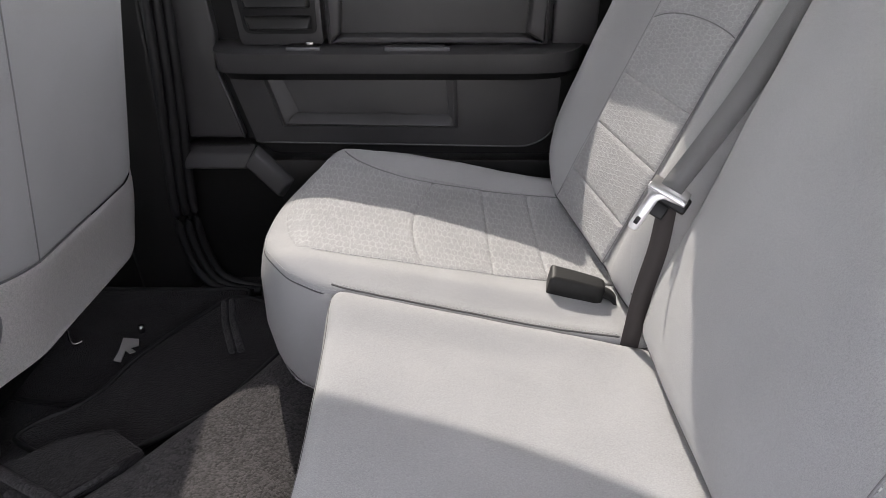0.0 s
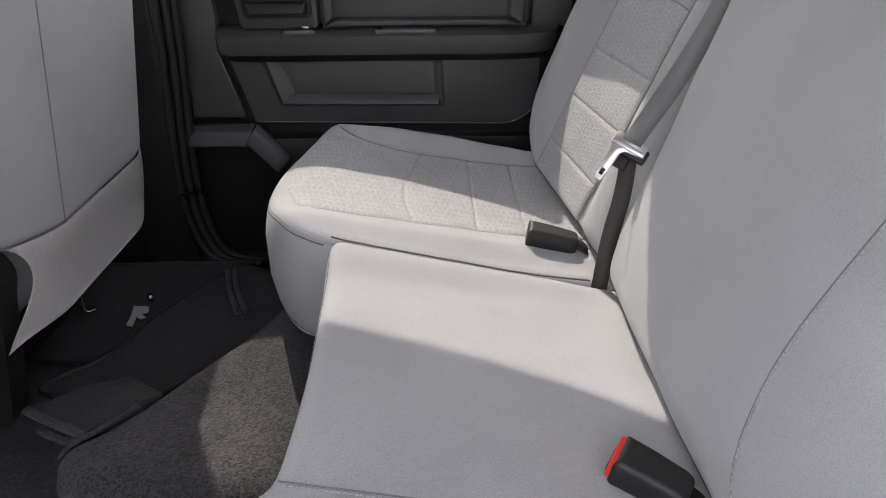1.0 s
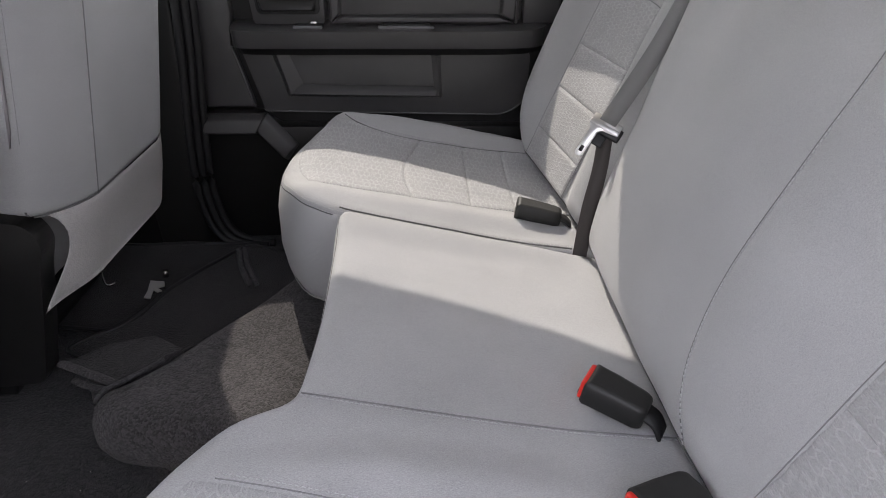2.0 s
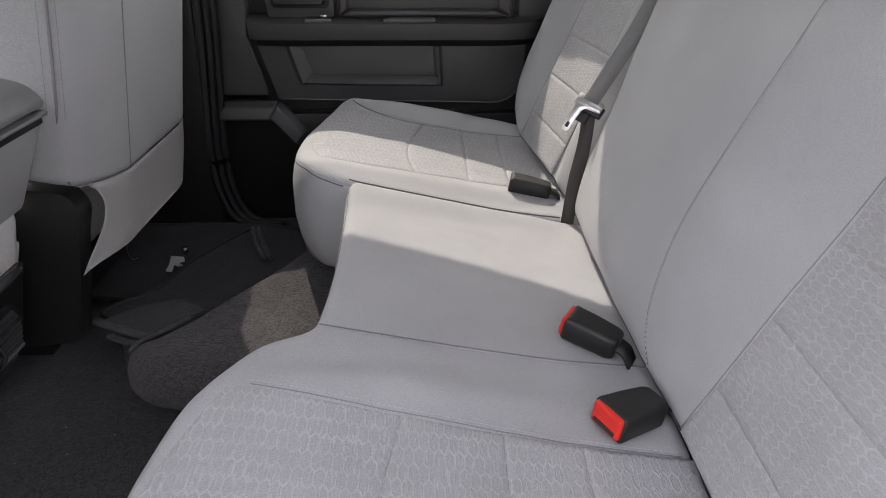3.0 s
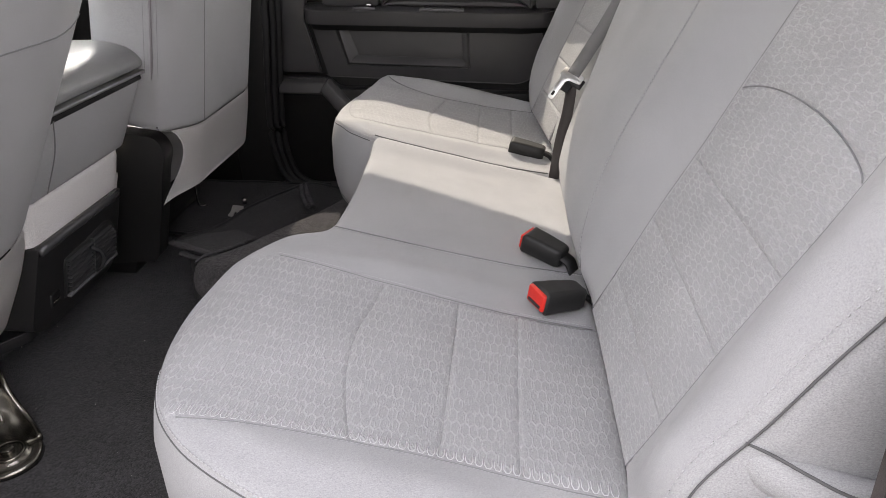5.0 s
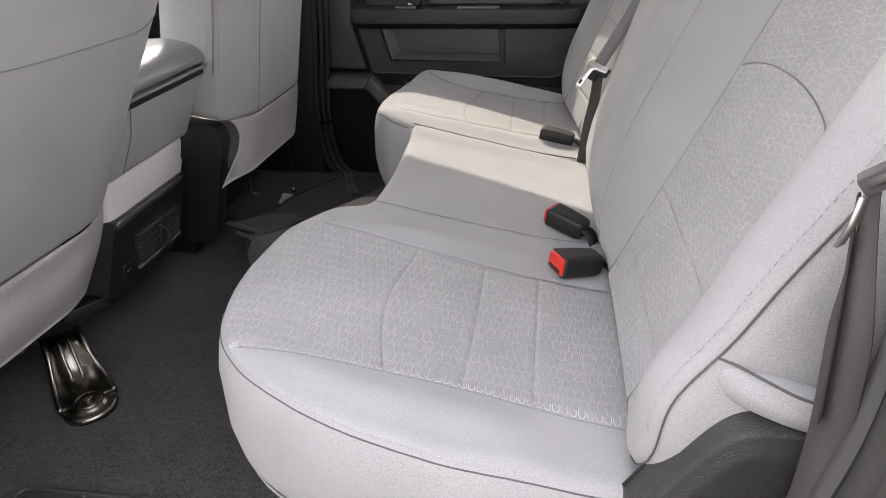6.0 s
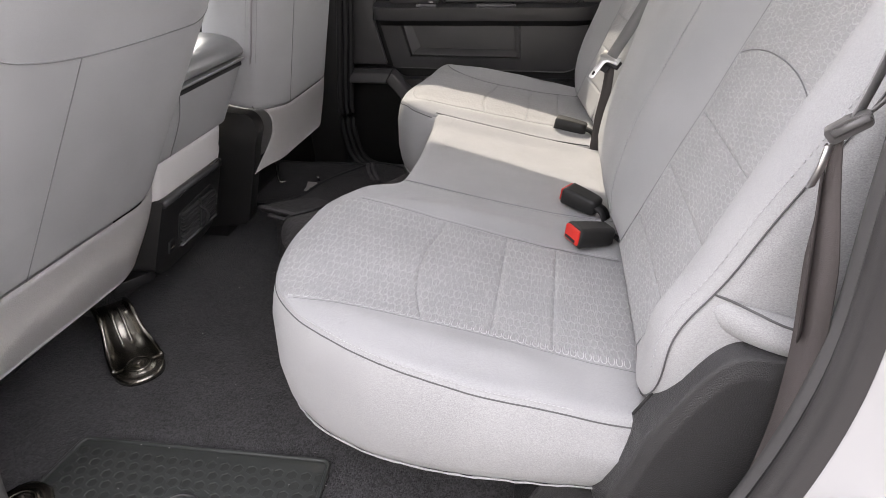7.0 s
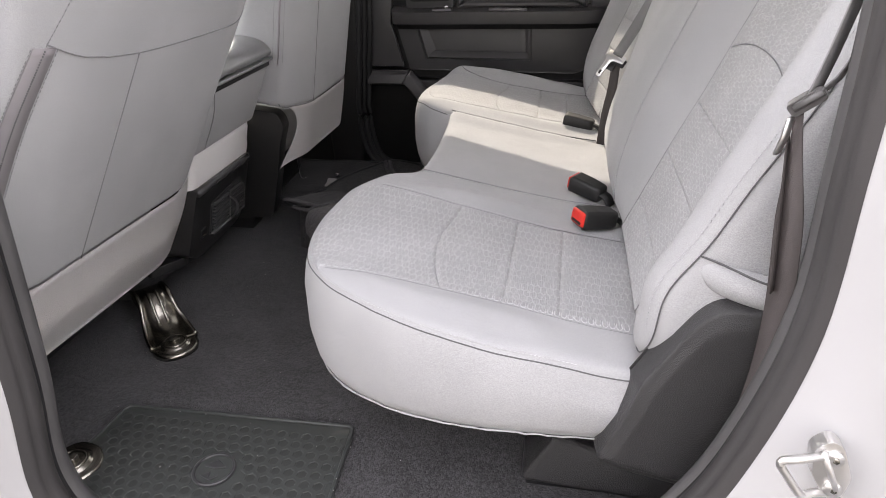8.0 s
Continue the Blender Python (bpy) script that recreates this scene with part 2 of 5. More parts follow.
def ribbon(points, across, thick, bm=None):
    """A flat strap along points; across: its half width vectors, one or one for each point."""
    bm = bm or bmesh.new()
    pts = [Vector(p) for p in points]
    rows = []
    for i, p in enumerate(pts):
        w = Vector(across[i] if isinstance(across, list) else across)
        d = (pts[min(i + 1, len(pts) - 1)] - pts[max(i - 1, 0)]).normalized()
        nrm = d.cross(w).normalized() * thick / 2
        rows.append([bm.verts.new(p + q) for q in (-w - nrm, w - nrm, w + nrm, -w + nrm)])
    for a, b in zip(rows, rows[1:]):
        for s in range(4):
            bm.faces.new((a[s], a[(s + 1) % 4], b[(s + 1) % 4], b[s]))
    bm.faces.new(rows[0][::-1]), bm.faces.new(rows[-1])
    return bm


def pad(shape, wall, top, matrix, inner=22, centre=None):
    """An upholstered pad. shape: its outline in the plane; wall: rows (inset, height below the top's edge) from the hem upward;
    top(a, b): the height of the upper face; the face is closed in rings towards the centre."""
    bm = bmesh.new()
    n = len(shape)
    c = Vector(centre) if centre else sum(shape, Vector((0, 0))) / n
    normal = []
    area = sum(shape[i].cross(shape[(i + 1) % n]) for i in range(n))
    for i in range(n):
        d = shape[(i + 1) % n] - shape[i - 1]
        q = Vector((d.y, -d.x)).normalized()
        normal.append(q if area > 0 else -q)
    for _ in range(8):
        normal = [(normal[i - 1] + 2 * normal[i] + normal[(i + 1) % n]).normalized() for i in range(n)]
    rings = []
    for inset, drop in wall:
        ring = []
        for p, q in zip(shape, normal):
            s = p - q * inset
            ring.append(bm.verts.new(matrix @ Vector((s.x, s.y, top(s.x, s.y) - drop if drop < 9 else drop - 10))))
        rings.append(ring)
    last = wall[-1][0]
    for k in range(1, inner):
        f = 1 - k / inner
        ring = []
        for p, q in zip(shape, normal):
            s = c + (p - q * last - c) * f
            ring.append(bm.verts.new(matrix @ Vector((s.x, s.y, top(s.x, s.y)))))
        rings.append(ring)
    for a, b in zip(rings, rings[1:]):
        for i in range(n):
            bm.faces.new((a[i], a[(i + 1) % n], b[(i + 1) % n], b[i]))
    bm.faces.new([v for v in rings[-1]])
    bm.faces.new([v for v in rings[0]][::-1])
    return bm


def smooth01(x):
    x = min(max(x, 0.0), 1.0)
    return x * x * (3 - 2 * x)


def shifted_to(bm, m):
    bm.transform(m)
    return bm

# ---- the cab ----
MID = 0.467         # the truck's centre line
I4 = Matrix.Identity(4)


def prism(poly, lo, hi, axis="y", bevel=0.004, seg=2):
    """A plate of a polygon in the plane across axis, from lo to hi."""
    bm = bmesh.new()
    place = {"x": lambda a, b, c: (c, a, b), "y": lambda a, b, c: (a, c, b), "z": lambda a, b, c: (a, b, c)}[axis]
    v0 = [bm.verts.new(place(a, b, lo)) for a, b in poly]
    v1 = [bm.verts.new(place(a, b, hi)) for a, b in poly]
    n = len(poly)
    bm.faces.new(v0), bm.faces.new(v1[::-1])
    for i in range(n):
        bm.faces.new((v0[i], v1[i], v1[(i + 1) % n], v0[(i + 1) % n]))
    bmesh.ops.recalc_face_normals(bm, faces=bm.faces)
    if bevel:
        bmesh.ops.bevel(bm, geom=list(bm.edges), offset=bevel, segments=seg, affect="EDGES", profile=0.6, clamp_overlap=True)
    return bm


def hull_bm(lower, upper, bevel=0.004):
    """A solid between two outlines with the same number of points."""
    bm = bmesh.new()
    v0, v1 = [bm.verts.new(p) for p in lower], [bm.verts.new(p) for p in upper]
    n = len(lower)
    bm.faces.new(v0[::-1]), bm.faces.new(v1)
    for i in range(n):
        bm.faces.new((v0[i], v0[(i + 1) % n], v1[(i + 1) % n], v1[i]))
    bmesh.ops.recalc_face_normals(bm, faces=bm.faces)
    if bevel:
        bmesh.ops.bevel(bm, geom=list(bm.edges), offset=bevel, segments=2, affect="EDGES", profile=0.6, clamp_overlap=True)
    return bm


def fillet(pts, r, n=5):
    """A polygon with its corners rounded; r: one radius or one for each corner."""
    out, k = [], len(pts)
    for i, p in enumerate(pts):
        p, a, b = Vector(p), Vector(pts[i - 1]), Vector(pts[(i + 1) % k])
        rr = r[i] if isinstance(r, (list, tuple)) else r
        da, db = (a - p), (b - p)
        s, e = p + da.normalized() * min(rr, da.length * 0.49), p + db.normalized() * min(rr, db.length * 0.49)
        for j in range(n + 1):
            f = j / n
            out.append(tuple((1 - f) ** 2 * s + 2 * f * (1 - f) * p + f * f * e))
    return out


solo("ground", box_bm((-300, -300, -0.72), (300, 300, -0.62), 0), ASPHALT, "grey asphalt ground outside the truck", "ground", "structure")
solo("underbody", box_bm((-1.70, -0.33, -0.622), (0.58, 1.32, -0.042), 0.03), BLACK_SOFT, "dark underbody of the truck below the cab floor", "underbody", "structure")
solo("floor", box_bm((-1.75, -0.37, -0.04), (0.62, 1.36, 0.0)), CARPET, "dark charcoal carpeted cab floor", "floor", "structure")
# unseen wall, added to cut the low sky light on the doorway side
solo("wall_sky_block", box_bm((-9, -3.6, -0.65), (9, -3.4, 2.1), 0.02), SCREEN_GREY, "plain grey unseen wall added to cut the low sky light", "wall", "structure")
# far side: the closed rear door and what carries it
door = thing("door_1", "black grained plastic inner panel of a closed rear door", "door", kind="structure")
part("door_body", box_bm((-0.60, 1.345, 0.0), (0.52, 1.43, 0.745)), BLACK, door)
# the armrest: a flat top with a crisp front edge, rounded at its ends in plan, over a set-back lower roll
ARM = fillet([(-0.458, 1.35), (-0.462, 1.30), (-0.452, 1.262), (-0.40, 1.253), (0.19, 1.253), (0.265, 1.272), (0.30, 1.35)], [0.002, 0.03, 0.03, 0.03, 0.03, 0.04, 0.002])
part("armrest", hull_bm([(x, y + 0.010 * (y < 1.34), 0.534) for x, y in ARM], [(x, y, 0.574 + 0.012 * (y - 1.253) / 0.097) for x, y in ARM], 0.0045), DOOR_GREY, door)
# black unlike the armrest: the dark gap beneath it put into the colour
part("armrest_roll", hull_bm([(x * 0.975 - 0.004, y + 0.040 * (y < 1.34), 0.514) for x, y in ARM], [(x * 0.985 - 0.002, y + 0.022 * (y < 1.34), 0.535) for x, y in ARM], 0.004), BLACK_SOFT, door)
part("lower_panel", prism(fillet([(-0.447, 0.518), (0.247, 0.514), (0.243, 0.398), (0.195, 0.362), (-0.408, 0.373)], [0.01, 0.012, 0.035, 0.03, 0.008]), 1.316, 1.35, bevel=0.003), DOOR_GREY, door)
lip = fillet([(-0.447, 0.518), (-0.408, 0.372), (0.193, 0.361), (0.244, 0.398), (0.248, 0.51)], [0.002, 0.006, 0.03, 0.03, 0.002])[6:-6]
# pale tube stands in for the light along the panel's edge
part("panel_lip", tube([(x, 1.3155, z) for x, z in lip], 0.0019, 6), EDGE_HIGHLIGHT, door, "thin edge of the lower panel in a highlight tone")
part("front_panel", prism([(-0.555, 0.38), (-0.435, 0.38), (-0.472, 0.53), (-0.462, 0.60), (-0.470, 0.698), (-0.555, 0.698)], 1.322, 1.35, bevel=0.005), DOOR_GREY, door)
part("front_edge", tube([(-0.433, 1.322, 0.378), (-0.470, 1.320, 0.528)], 0.0022, 6), EDGE_HIGHLIGHT, door)
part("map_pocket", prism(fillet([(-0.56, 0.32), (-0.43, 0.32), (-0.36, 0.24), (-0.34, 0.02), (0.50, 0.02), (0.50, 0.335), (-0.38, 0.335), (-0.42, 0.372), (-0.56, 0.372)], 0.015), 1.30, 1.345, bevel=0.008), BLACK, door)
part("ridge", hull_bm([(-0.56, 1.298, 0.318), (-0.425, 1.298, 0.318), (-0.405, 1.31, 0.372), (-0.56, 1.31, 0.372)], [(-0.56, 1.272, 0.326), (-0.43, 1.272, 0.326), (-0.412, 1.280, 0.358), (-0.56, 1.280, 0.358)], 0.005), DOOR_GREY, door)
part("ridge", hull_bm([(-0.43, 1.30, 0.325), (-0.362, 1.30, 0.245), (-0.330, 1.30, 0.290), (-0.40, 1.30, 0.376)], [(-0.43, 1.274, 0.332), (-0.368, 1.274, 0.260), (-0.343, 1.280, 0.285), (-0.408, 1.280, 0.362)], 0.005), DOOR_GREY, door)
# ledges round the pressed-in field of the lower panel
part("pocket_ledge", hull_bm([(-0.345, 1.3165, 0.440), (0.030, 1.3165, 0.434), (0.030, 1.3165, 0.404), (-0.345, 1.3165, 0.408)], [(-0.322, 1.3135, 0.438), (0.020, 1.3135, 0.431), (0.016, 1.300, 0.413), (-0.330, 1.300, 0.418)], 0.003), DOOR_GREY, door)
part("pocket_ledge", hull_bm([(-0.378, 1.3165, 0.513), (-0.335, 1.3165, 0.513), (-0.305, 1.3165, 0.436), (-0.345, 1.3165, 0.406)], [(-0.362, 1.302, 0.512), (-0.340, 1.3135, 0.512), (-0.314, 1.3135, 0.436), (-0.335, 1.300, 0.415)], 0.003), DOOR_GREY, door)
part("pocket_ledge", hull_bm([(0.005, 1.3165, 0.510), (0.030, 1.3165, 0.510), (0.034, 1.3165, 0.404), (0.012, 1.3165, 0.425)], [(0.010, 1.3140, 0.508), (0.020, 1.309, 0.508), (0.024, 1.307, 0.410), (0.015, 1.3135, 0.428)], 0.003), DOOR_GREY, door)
# solid black block stands in for the shaded hollow of the pull
part("door_handle", box_bm((-0.103, 1.283, 0.574), (0.004, 1.328, 0.5862), 0.003), BLACK_SOFT, door, "pull handle, its shaded hollow drawn as a black block")
part("handle_lip", box_bm((-0.116, 1.271, 0.574), (0.014, 1.283, 0.5835), 0.003), EDGE_HIGHLIGHT, door)
sw = part("window_switch", box_bm((-0.308, 1.275, 0.574), (-0.245, 1.306, 0.5845), 0.003), BLACK_SOFT, door)
part("switch_button", box_bm((-0.272, 1.282, 0.583), (-0.256, 1.292, 0.592), 0.003), CHROME, sw)
part("switch_rim", box_bm((-0.310, 1.272, 0.576), (-0.243, 1.2755, 0.5835), 0.001, 1), EDGE_HIGHLIGHT, sw)
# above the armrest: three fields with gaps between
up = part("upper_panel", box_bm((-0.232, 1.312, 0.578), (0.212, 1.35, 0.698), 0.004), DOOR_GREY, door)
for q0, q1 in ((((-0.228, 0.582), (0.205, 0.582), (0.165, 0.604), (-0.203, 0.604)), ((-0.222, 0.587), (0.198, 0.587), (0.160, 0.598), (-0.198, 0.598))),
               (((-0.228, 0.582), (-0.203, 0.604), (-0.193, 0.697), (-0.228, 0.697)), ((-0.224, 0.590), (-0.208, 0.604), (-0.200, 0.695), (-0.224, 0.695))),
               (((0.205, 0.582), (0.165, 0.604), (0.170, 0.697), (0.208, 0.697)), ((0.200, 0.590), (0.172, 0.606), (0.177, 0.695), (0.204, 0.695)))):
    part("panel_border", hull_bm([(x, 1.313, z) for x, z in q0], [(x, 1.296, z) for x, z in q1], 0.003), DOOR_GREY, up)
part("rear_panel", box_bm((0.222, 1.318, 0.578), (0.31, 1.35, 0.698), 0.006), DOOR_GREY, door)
# out of view; its wavy outline is added to shape the sun patch's edge
part("top_strip", prism(fillet([(-0.56, 0.696), (-0.56, 0.758), (-0.34, 0.744), (-0.24, 0.718), (-0.12, 0.703), (0.0, 0.714), (0.05, 0.734), (0.085, 0.769), (0.10, 0.760), (0.12, 0.724), (0.145, 0.705), (0.20, 0.702), (0.222, 0.715), (0.24, 0.80), (0.34, 0.82), (0.34, 0.696)], [0.002, 0.01, 0.05, 0.05, 0.05, 0.03, 0.02, 0.006, 0.006, 0.01, 0.01, 0.01, 0.005, 0.005, 0.01, 0.002]), 1.296, 1.352, bevel=0.003), BLACK, door)
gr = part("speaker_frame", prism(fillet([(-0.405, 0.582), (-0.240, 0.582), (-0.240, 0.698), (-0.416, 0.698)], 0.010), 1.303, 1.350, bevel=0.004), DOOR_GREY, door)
part("grille_well", prism(fillet([(-0.394, 0.604), (-0.250, 0.604), (-0.250, 0.694), (-0.404, 0.694)], 0.014), 1.2995, 1.304, bevel=0.001), BLACK_SOFT, gr)
for i in range(2):
    z = 0.610 + i * 0.041
    part("slat", hull_bm([(-0.386 - i * 0.003, 1.300, z), (-0.258, 1.300, z + 0.002), (-0.258, 1.300, z + 0.030), (-0.392 - i * 0.003, 1.300, z + 0.029)],
                         [(-0.378 - i * 0.003, 1.284, z + 0.004), (-0.266, 1.284, z + 0.005), (-0.262, 1.293, z + 0.024), (-0.388 - i * 0.003, 1.293, z + 0.023)], 0.003), BLACK, gr)
bm = bmesh.new()
bm.faces.new([bm.verts.new(q) for q in ((-0.62, 1.399, 0.745), (0.28, 1.399, 0.745), (0.20, 1.19, 1.15), (-0.64, 1.19, 1.15))])
part("window_glass", bm, GLASS, door, "tinted door glass", False)

bm = bmesh.new()
corner = [(0.212, 0.76), (0.207, 0.84), (0.211, 0.90), (0.211, 0.945), (0.206, 1.0), (0.197, 1.045), (0.150, 1.10), (0.09, 1.155), (0.04, 1.183), (-0.01, 1.188), (-0.06, 1.172), (-0.11, 1.162), (-0.17, 1.156), (-0.26, 1.155), (-0.375, 1.160), (-0.66, 1.165), (-0.66, 1.25), (0.62, 1.25), (0.62, 0.76)]
inner = [bm.verts.new((x, 1.33 - 0.60 * (z - 0.86), z)) for x, z in corner]
outer = [bm.verts.new((x, 1.42 - 0.60 * (z - 0.86), z)) for x, z in corner]
bm.faces.new(inner), bm.faces.new(outer[::-1])
for i in range(len(corner)):
    j = (i + 1) % len(corner)
    bm.faces.new((inner[i], outer[i], outer[j], inner[j]))
solo("wall_far", bm, BLACK, "black trimmed roof rail and rear corner above the far door", "pillar", "structure", smooth=False)
solo("wall_far_rear", box_bm((0.50, 1.29, 0.0), (0.62, 1.43, 0.81)), BLACK, "black trimmed rear corner of the cab", "wall", "structure")
pil = thing("pillar_far", "black plastic pillar between the far doors", "pillar", kind="structure")
part("pillar_trim", hull_bm([(-0.72, 1.26, 0.0), (-0.60, 1.27, 0.0), (-0.58, 1.44, 0.0), (-0.72, 1.44, 0.0)], [(-0.75, 1.26, 0.80), (-0.57, 1.27, 0.80), (-0.56, 1.44, 0.80), (-0.75, 1.44, 0.80)], 0.012), BLACK, pil)
part("pillar_upper", hull_bm([(-0.75, 1.26, 0.80), (-0.60, 1.27, 0.80), (-0.60, 1.40, 0.80), (-0.75, 1.40, 0.80)], [(-0.75, 1.08, 1.22), (-0.65, 1.08, 1.22), (-0.65, 1.2, 1.22), (-0.75, 1.2, 1.22)], 0.01), BLACK, pil)
for k, (dx, dy) in enumerate(((0.005, 1.262), (0.022, 1.272), (0.036, 1.287))):
    part("door_seal", tube(spline([(-0.46 + dx, dy - 0.004, 0.012), (-0.53 + dx, dy, 0.022), (-0.575 + dx, dy, 0.06), (-0.600 + dx, dy, 0.16), (-0.598 + dx, dy, 0.30), (-0.568 + dx, dy, 0.65), (-0.588 + dx, dy, 0.80), (-0.625 + dx, dy - 0.11, 1.0), (-0.665 + dx, dy - 0.20, 1.19)], 44), 0.0105, 8), BLACK_SOFT, pil)
fdoor = thing("wall_far_front", "black inner panel of the far front door below its window", "door", kind="structure")
part("door_panel", hull_bm([(-1.75, 1.30, 0), (-0.70, 1.30, 0), (-0.70, 1.42, 0), (-1.75, 1.42, 0)], [(-1.75, 1.26, 0.82), (-0.70, 1.26, 0.82), (-0.70, 1.38, 0.82), (-1.75, 1.38, 0.82)]), BLACK, fdoor)
part("roof_rail", hull_bm([(-1.35, 1.10, 1.17), (-0.70, 1.10, 1.17), (-0.70, 1.22, 1.17), (-1.35, 1.22, 1.17)], [(-1.30, 1.06, 1.26), (-0.70, 1.06, 1.26), (-0.70, 1.20, 1.26), (-1.30, 1.20, 1.26)]), BLACK, fdoor)
def pane(corners):
    bm = bmesh.new()
    bm.faces.new([bm.verts.new(q) for q in corners])
    return bm


part("window_glass", pane([(-1.70, 1.34, 0.82), (-0.72, 1.34, 0.82), (-0.72, 1.16, 1.18), (-1.32, 1.16, 1.18)]), CLEAR, fdoor, "clear door glass", False)
solo("window_front", pane([(-1.74, -0.38, 0.86), (-1.74, 1.32, 0.86), (-1.30, 1.10, 1.23), (-1.30, -0.16, 1.23)]), CLEAR, "clear windscreen over the dashboard", "window", "structure", smooth=False)
solo("wall_near_front", box_bm((-1.75, -0.46, -0.1), (-0.72, -0.36, 0.86)), BLACK, "black inner panel of the near front door", "wall", "structure")
solo("wall_front", hull_bm([(-1.75, -0.40, 0), (-1.45, -0.40, 0), (-1.45, 1.36, 0), (-1.75, 1.36, 0)], [(-1.75, -0.40, 0.86), (-1.30, -0.40, 0.80), (-1.30, 1.36, 0.80), (-1.75, 1.36, 0.86)]), BLACK, "black dashboard across the front of the cab", "dashboard", "structure")
back = thing("wall_rear", "black carpeted rear wall of the cab", "wall", kind="structure")
part("wall_panel", box_bm((0.56, -0.42, -0.04), (0.64, 1.38, 0.84)), CARPET, back)
for lo, hi in ((-0.30, -0.12), (1.05, 1.22)):
    part("rear_post", box_bm((0.56, lo, 0.84), (0.64, hi, 1.20)), BLACK, back)
roof = thing("ceiling", "light grey cloth headliner under the roof", "ceiling", kind="structure")
part("headliner", box_bm((-1.30, -0.18, 1.215), (0.66, 1.14, 1.27), 0.02), HEADLINER, roof)
# near side: open rear door
npil = thing("pillar_near", "black trimmed pillar in front of the open rear doorway", "pillar", kind="structure")
part("pillar_trim", hull_bm([(-0.80, -0.385, -0.1), (-0.655, -0.368, -0.1), (-0.655, -0.33, -0.1), (-0.80, -0.33, -0.1)], [(-0.72, -0.385, 0.86), (-0.528, -0.368, 0.86), (-0.528, -0.33, 0.86), (-0.72, -0.34, 0.86)], 0.012), BLACK, npil)
part("pillar_upper", hull_bm([(-0.72, -0.44, 0.86), (-0.528, -0.40, 0.86), (-0.528, -0.33, 0.86), (-0.72, -0.34, 0.86)], [(-0.68, -0.22, 1.22), (-0.48, -0.20, 1.22), (-0.48, -0.12, 1.22), (-0.68, -0.12, 1.22)], 0.01), BLACK, npil)

# ---- the rear bench ----
def seat_top(x, y):
    u = y if y < MID else 2 * MID - y
    z = 0.37 - 0.2 * (x + 0.03) + 0.3 * max(0.0, x - 0.05) ** 2
    w = u + 0.015
    v = abs(w)
    if u < 0.268:
        along = smooth01((0.22 - x) / 0.14 if y < MID else (0.42 - x) / 0.30) * ((0.35 + 0.65 * smooth01((x + 0.24) / 0.14)) if y < MID else (0.75 + 0.25 * smooth01((x + 0.26) / 0.12)))
        crest = (0.010 if w > 0 else 0.014) * along if y < MID else (0.010 * along if w > 0 else 0.037 * max(0.0, 1 - ((x - 0.03) / 0.34) ** 2))
        reach = v + (0.35 * max(0.0, -0.06 - x) if y < MID else 0.0)
        z += crest * smooth01((v - 0.135) / 0.06) * (1 - smooth01((reach - 0.190) / 0.055))
        z -= 0.007 * (1 - smooth01((v - 0.08) / 0.07))
        z -= 0.75 * max(0.0, -0.19 - x) ** 1.5
        z += 0.009 * smooth01((-0.19 - y) / 0.07) * smooth01((0.25 - x) / 0.12)
    if 0.60 < y < 0.6915 - 0.063 * x:
        z += 0.008 * smooth01((y - 0.61) / 0.06) * smooth01((0.26 - x) / 0.1)
    return z + 0.0016 * noise.noise(Vector((x * 13, y * 10, 3.1))) + 0.0006 * noise.noise(Vector((x * 45, y * 38, 7.7)))


HEM = [(0.03, 10.19), (0.003, 10.205), (-0.007, 10.228), (-0.013, 10.27), (-0.011, 0.055), (-0.006, 0.030), (-0.0025, 0.017), (-0.0004, 0.0125), (0.0008, 0.009), (0.004, 0.0045), (0.010, 0.0014), (0.018, 0.0)]


def lifted(pts, top, up=0.0):
    return [Vector((p[0], p[1], top(p[0], p[1]) + up)) for p in pts]


def seam_pair(path, beside, matrix, parent):
    """A dark sewn groove and the row of pale stitches beside it."""
    part("seam", tube([matrix @ p for p in path], 0.0009, 5), SEAM, parent)
    part("seam_stitching", stitches([p + Vector(beside) for p in path], matrix, r=0.0009), THREAD, parent)


def stitches(path, matrix, step=0.006, length=0.0035, r=0.0006, bm=None):
    """A row of short threads along a path."""
    bm = bm or bmesh.new()
    for a, b in zip(path, path[1:]):
        d = b - a
        if d.length > 0.05:
            continue
        s = 0.0
        while s + length < d.length:
            p, q = a + d * (s / d.length), a + d * ((s + length) / d.length)
            tube([matrix @ p, matrix @ q], r, 4, bm=bm)
            s += step
    return bm


def spread(lo, hi, n):
    """Steps from lo to hi, close together at both ends."""
    ends = [0.0, 0.0012, 0.0024, 0.004, 0.007]
    inner = [0.007 + (hi - lo - 0.014) * i / n for i in range(1, n)]
    return [lo + e for e in ends] + [lo + e for e in inner] + [hi - e for e in ends[::-1]]


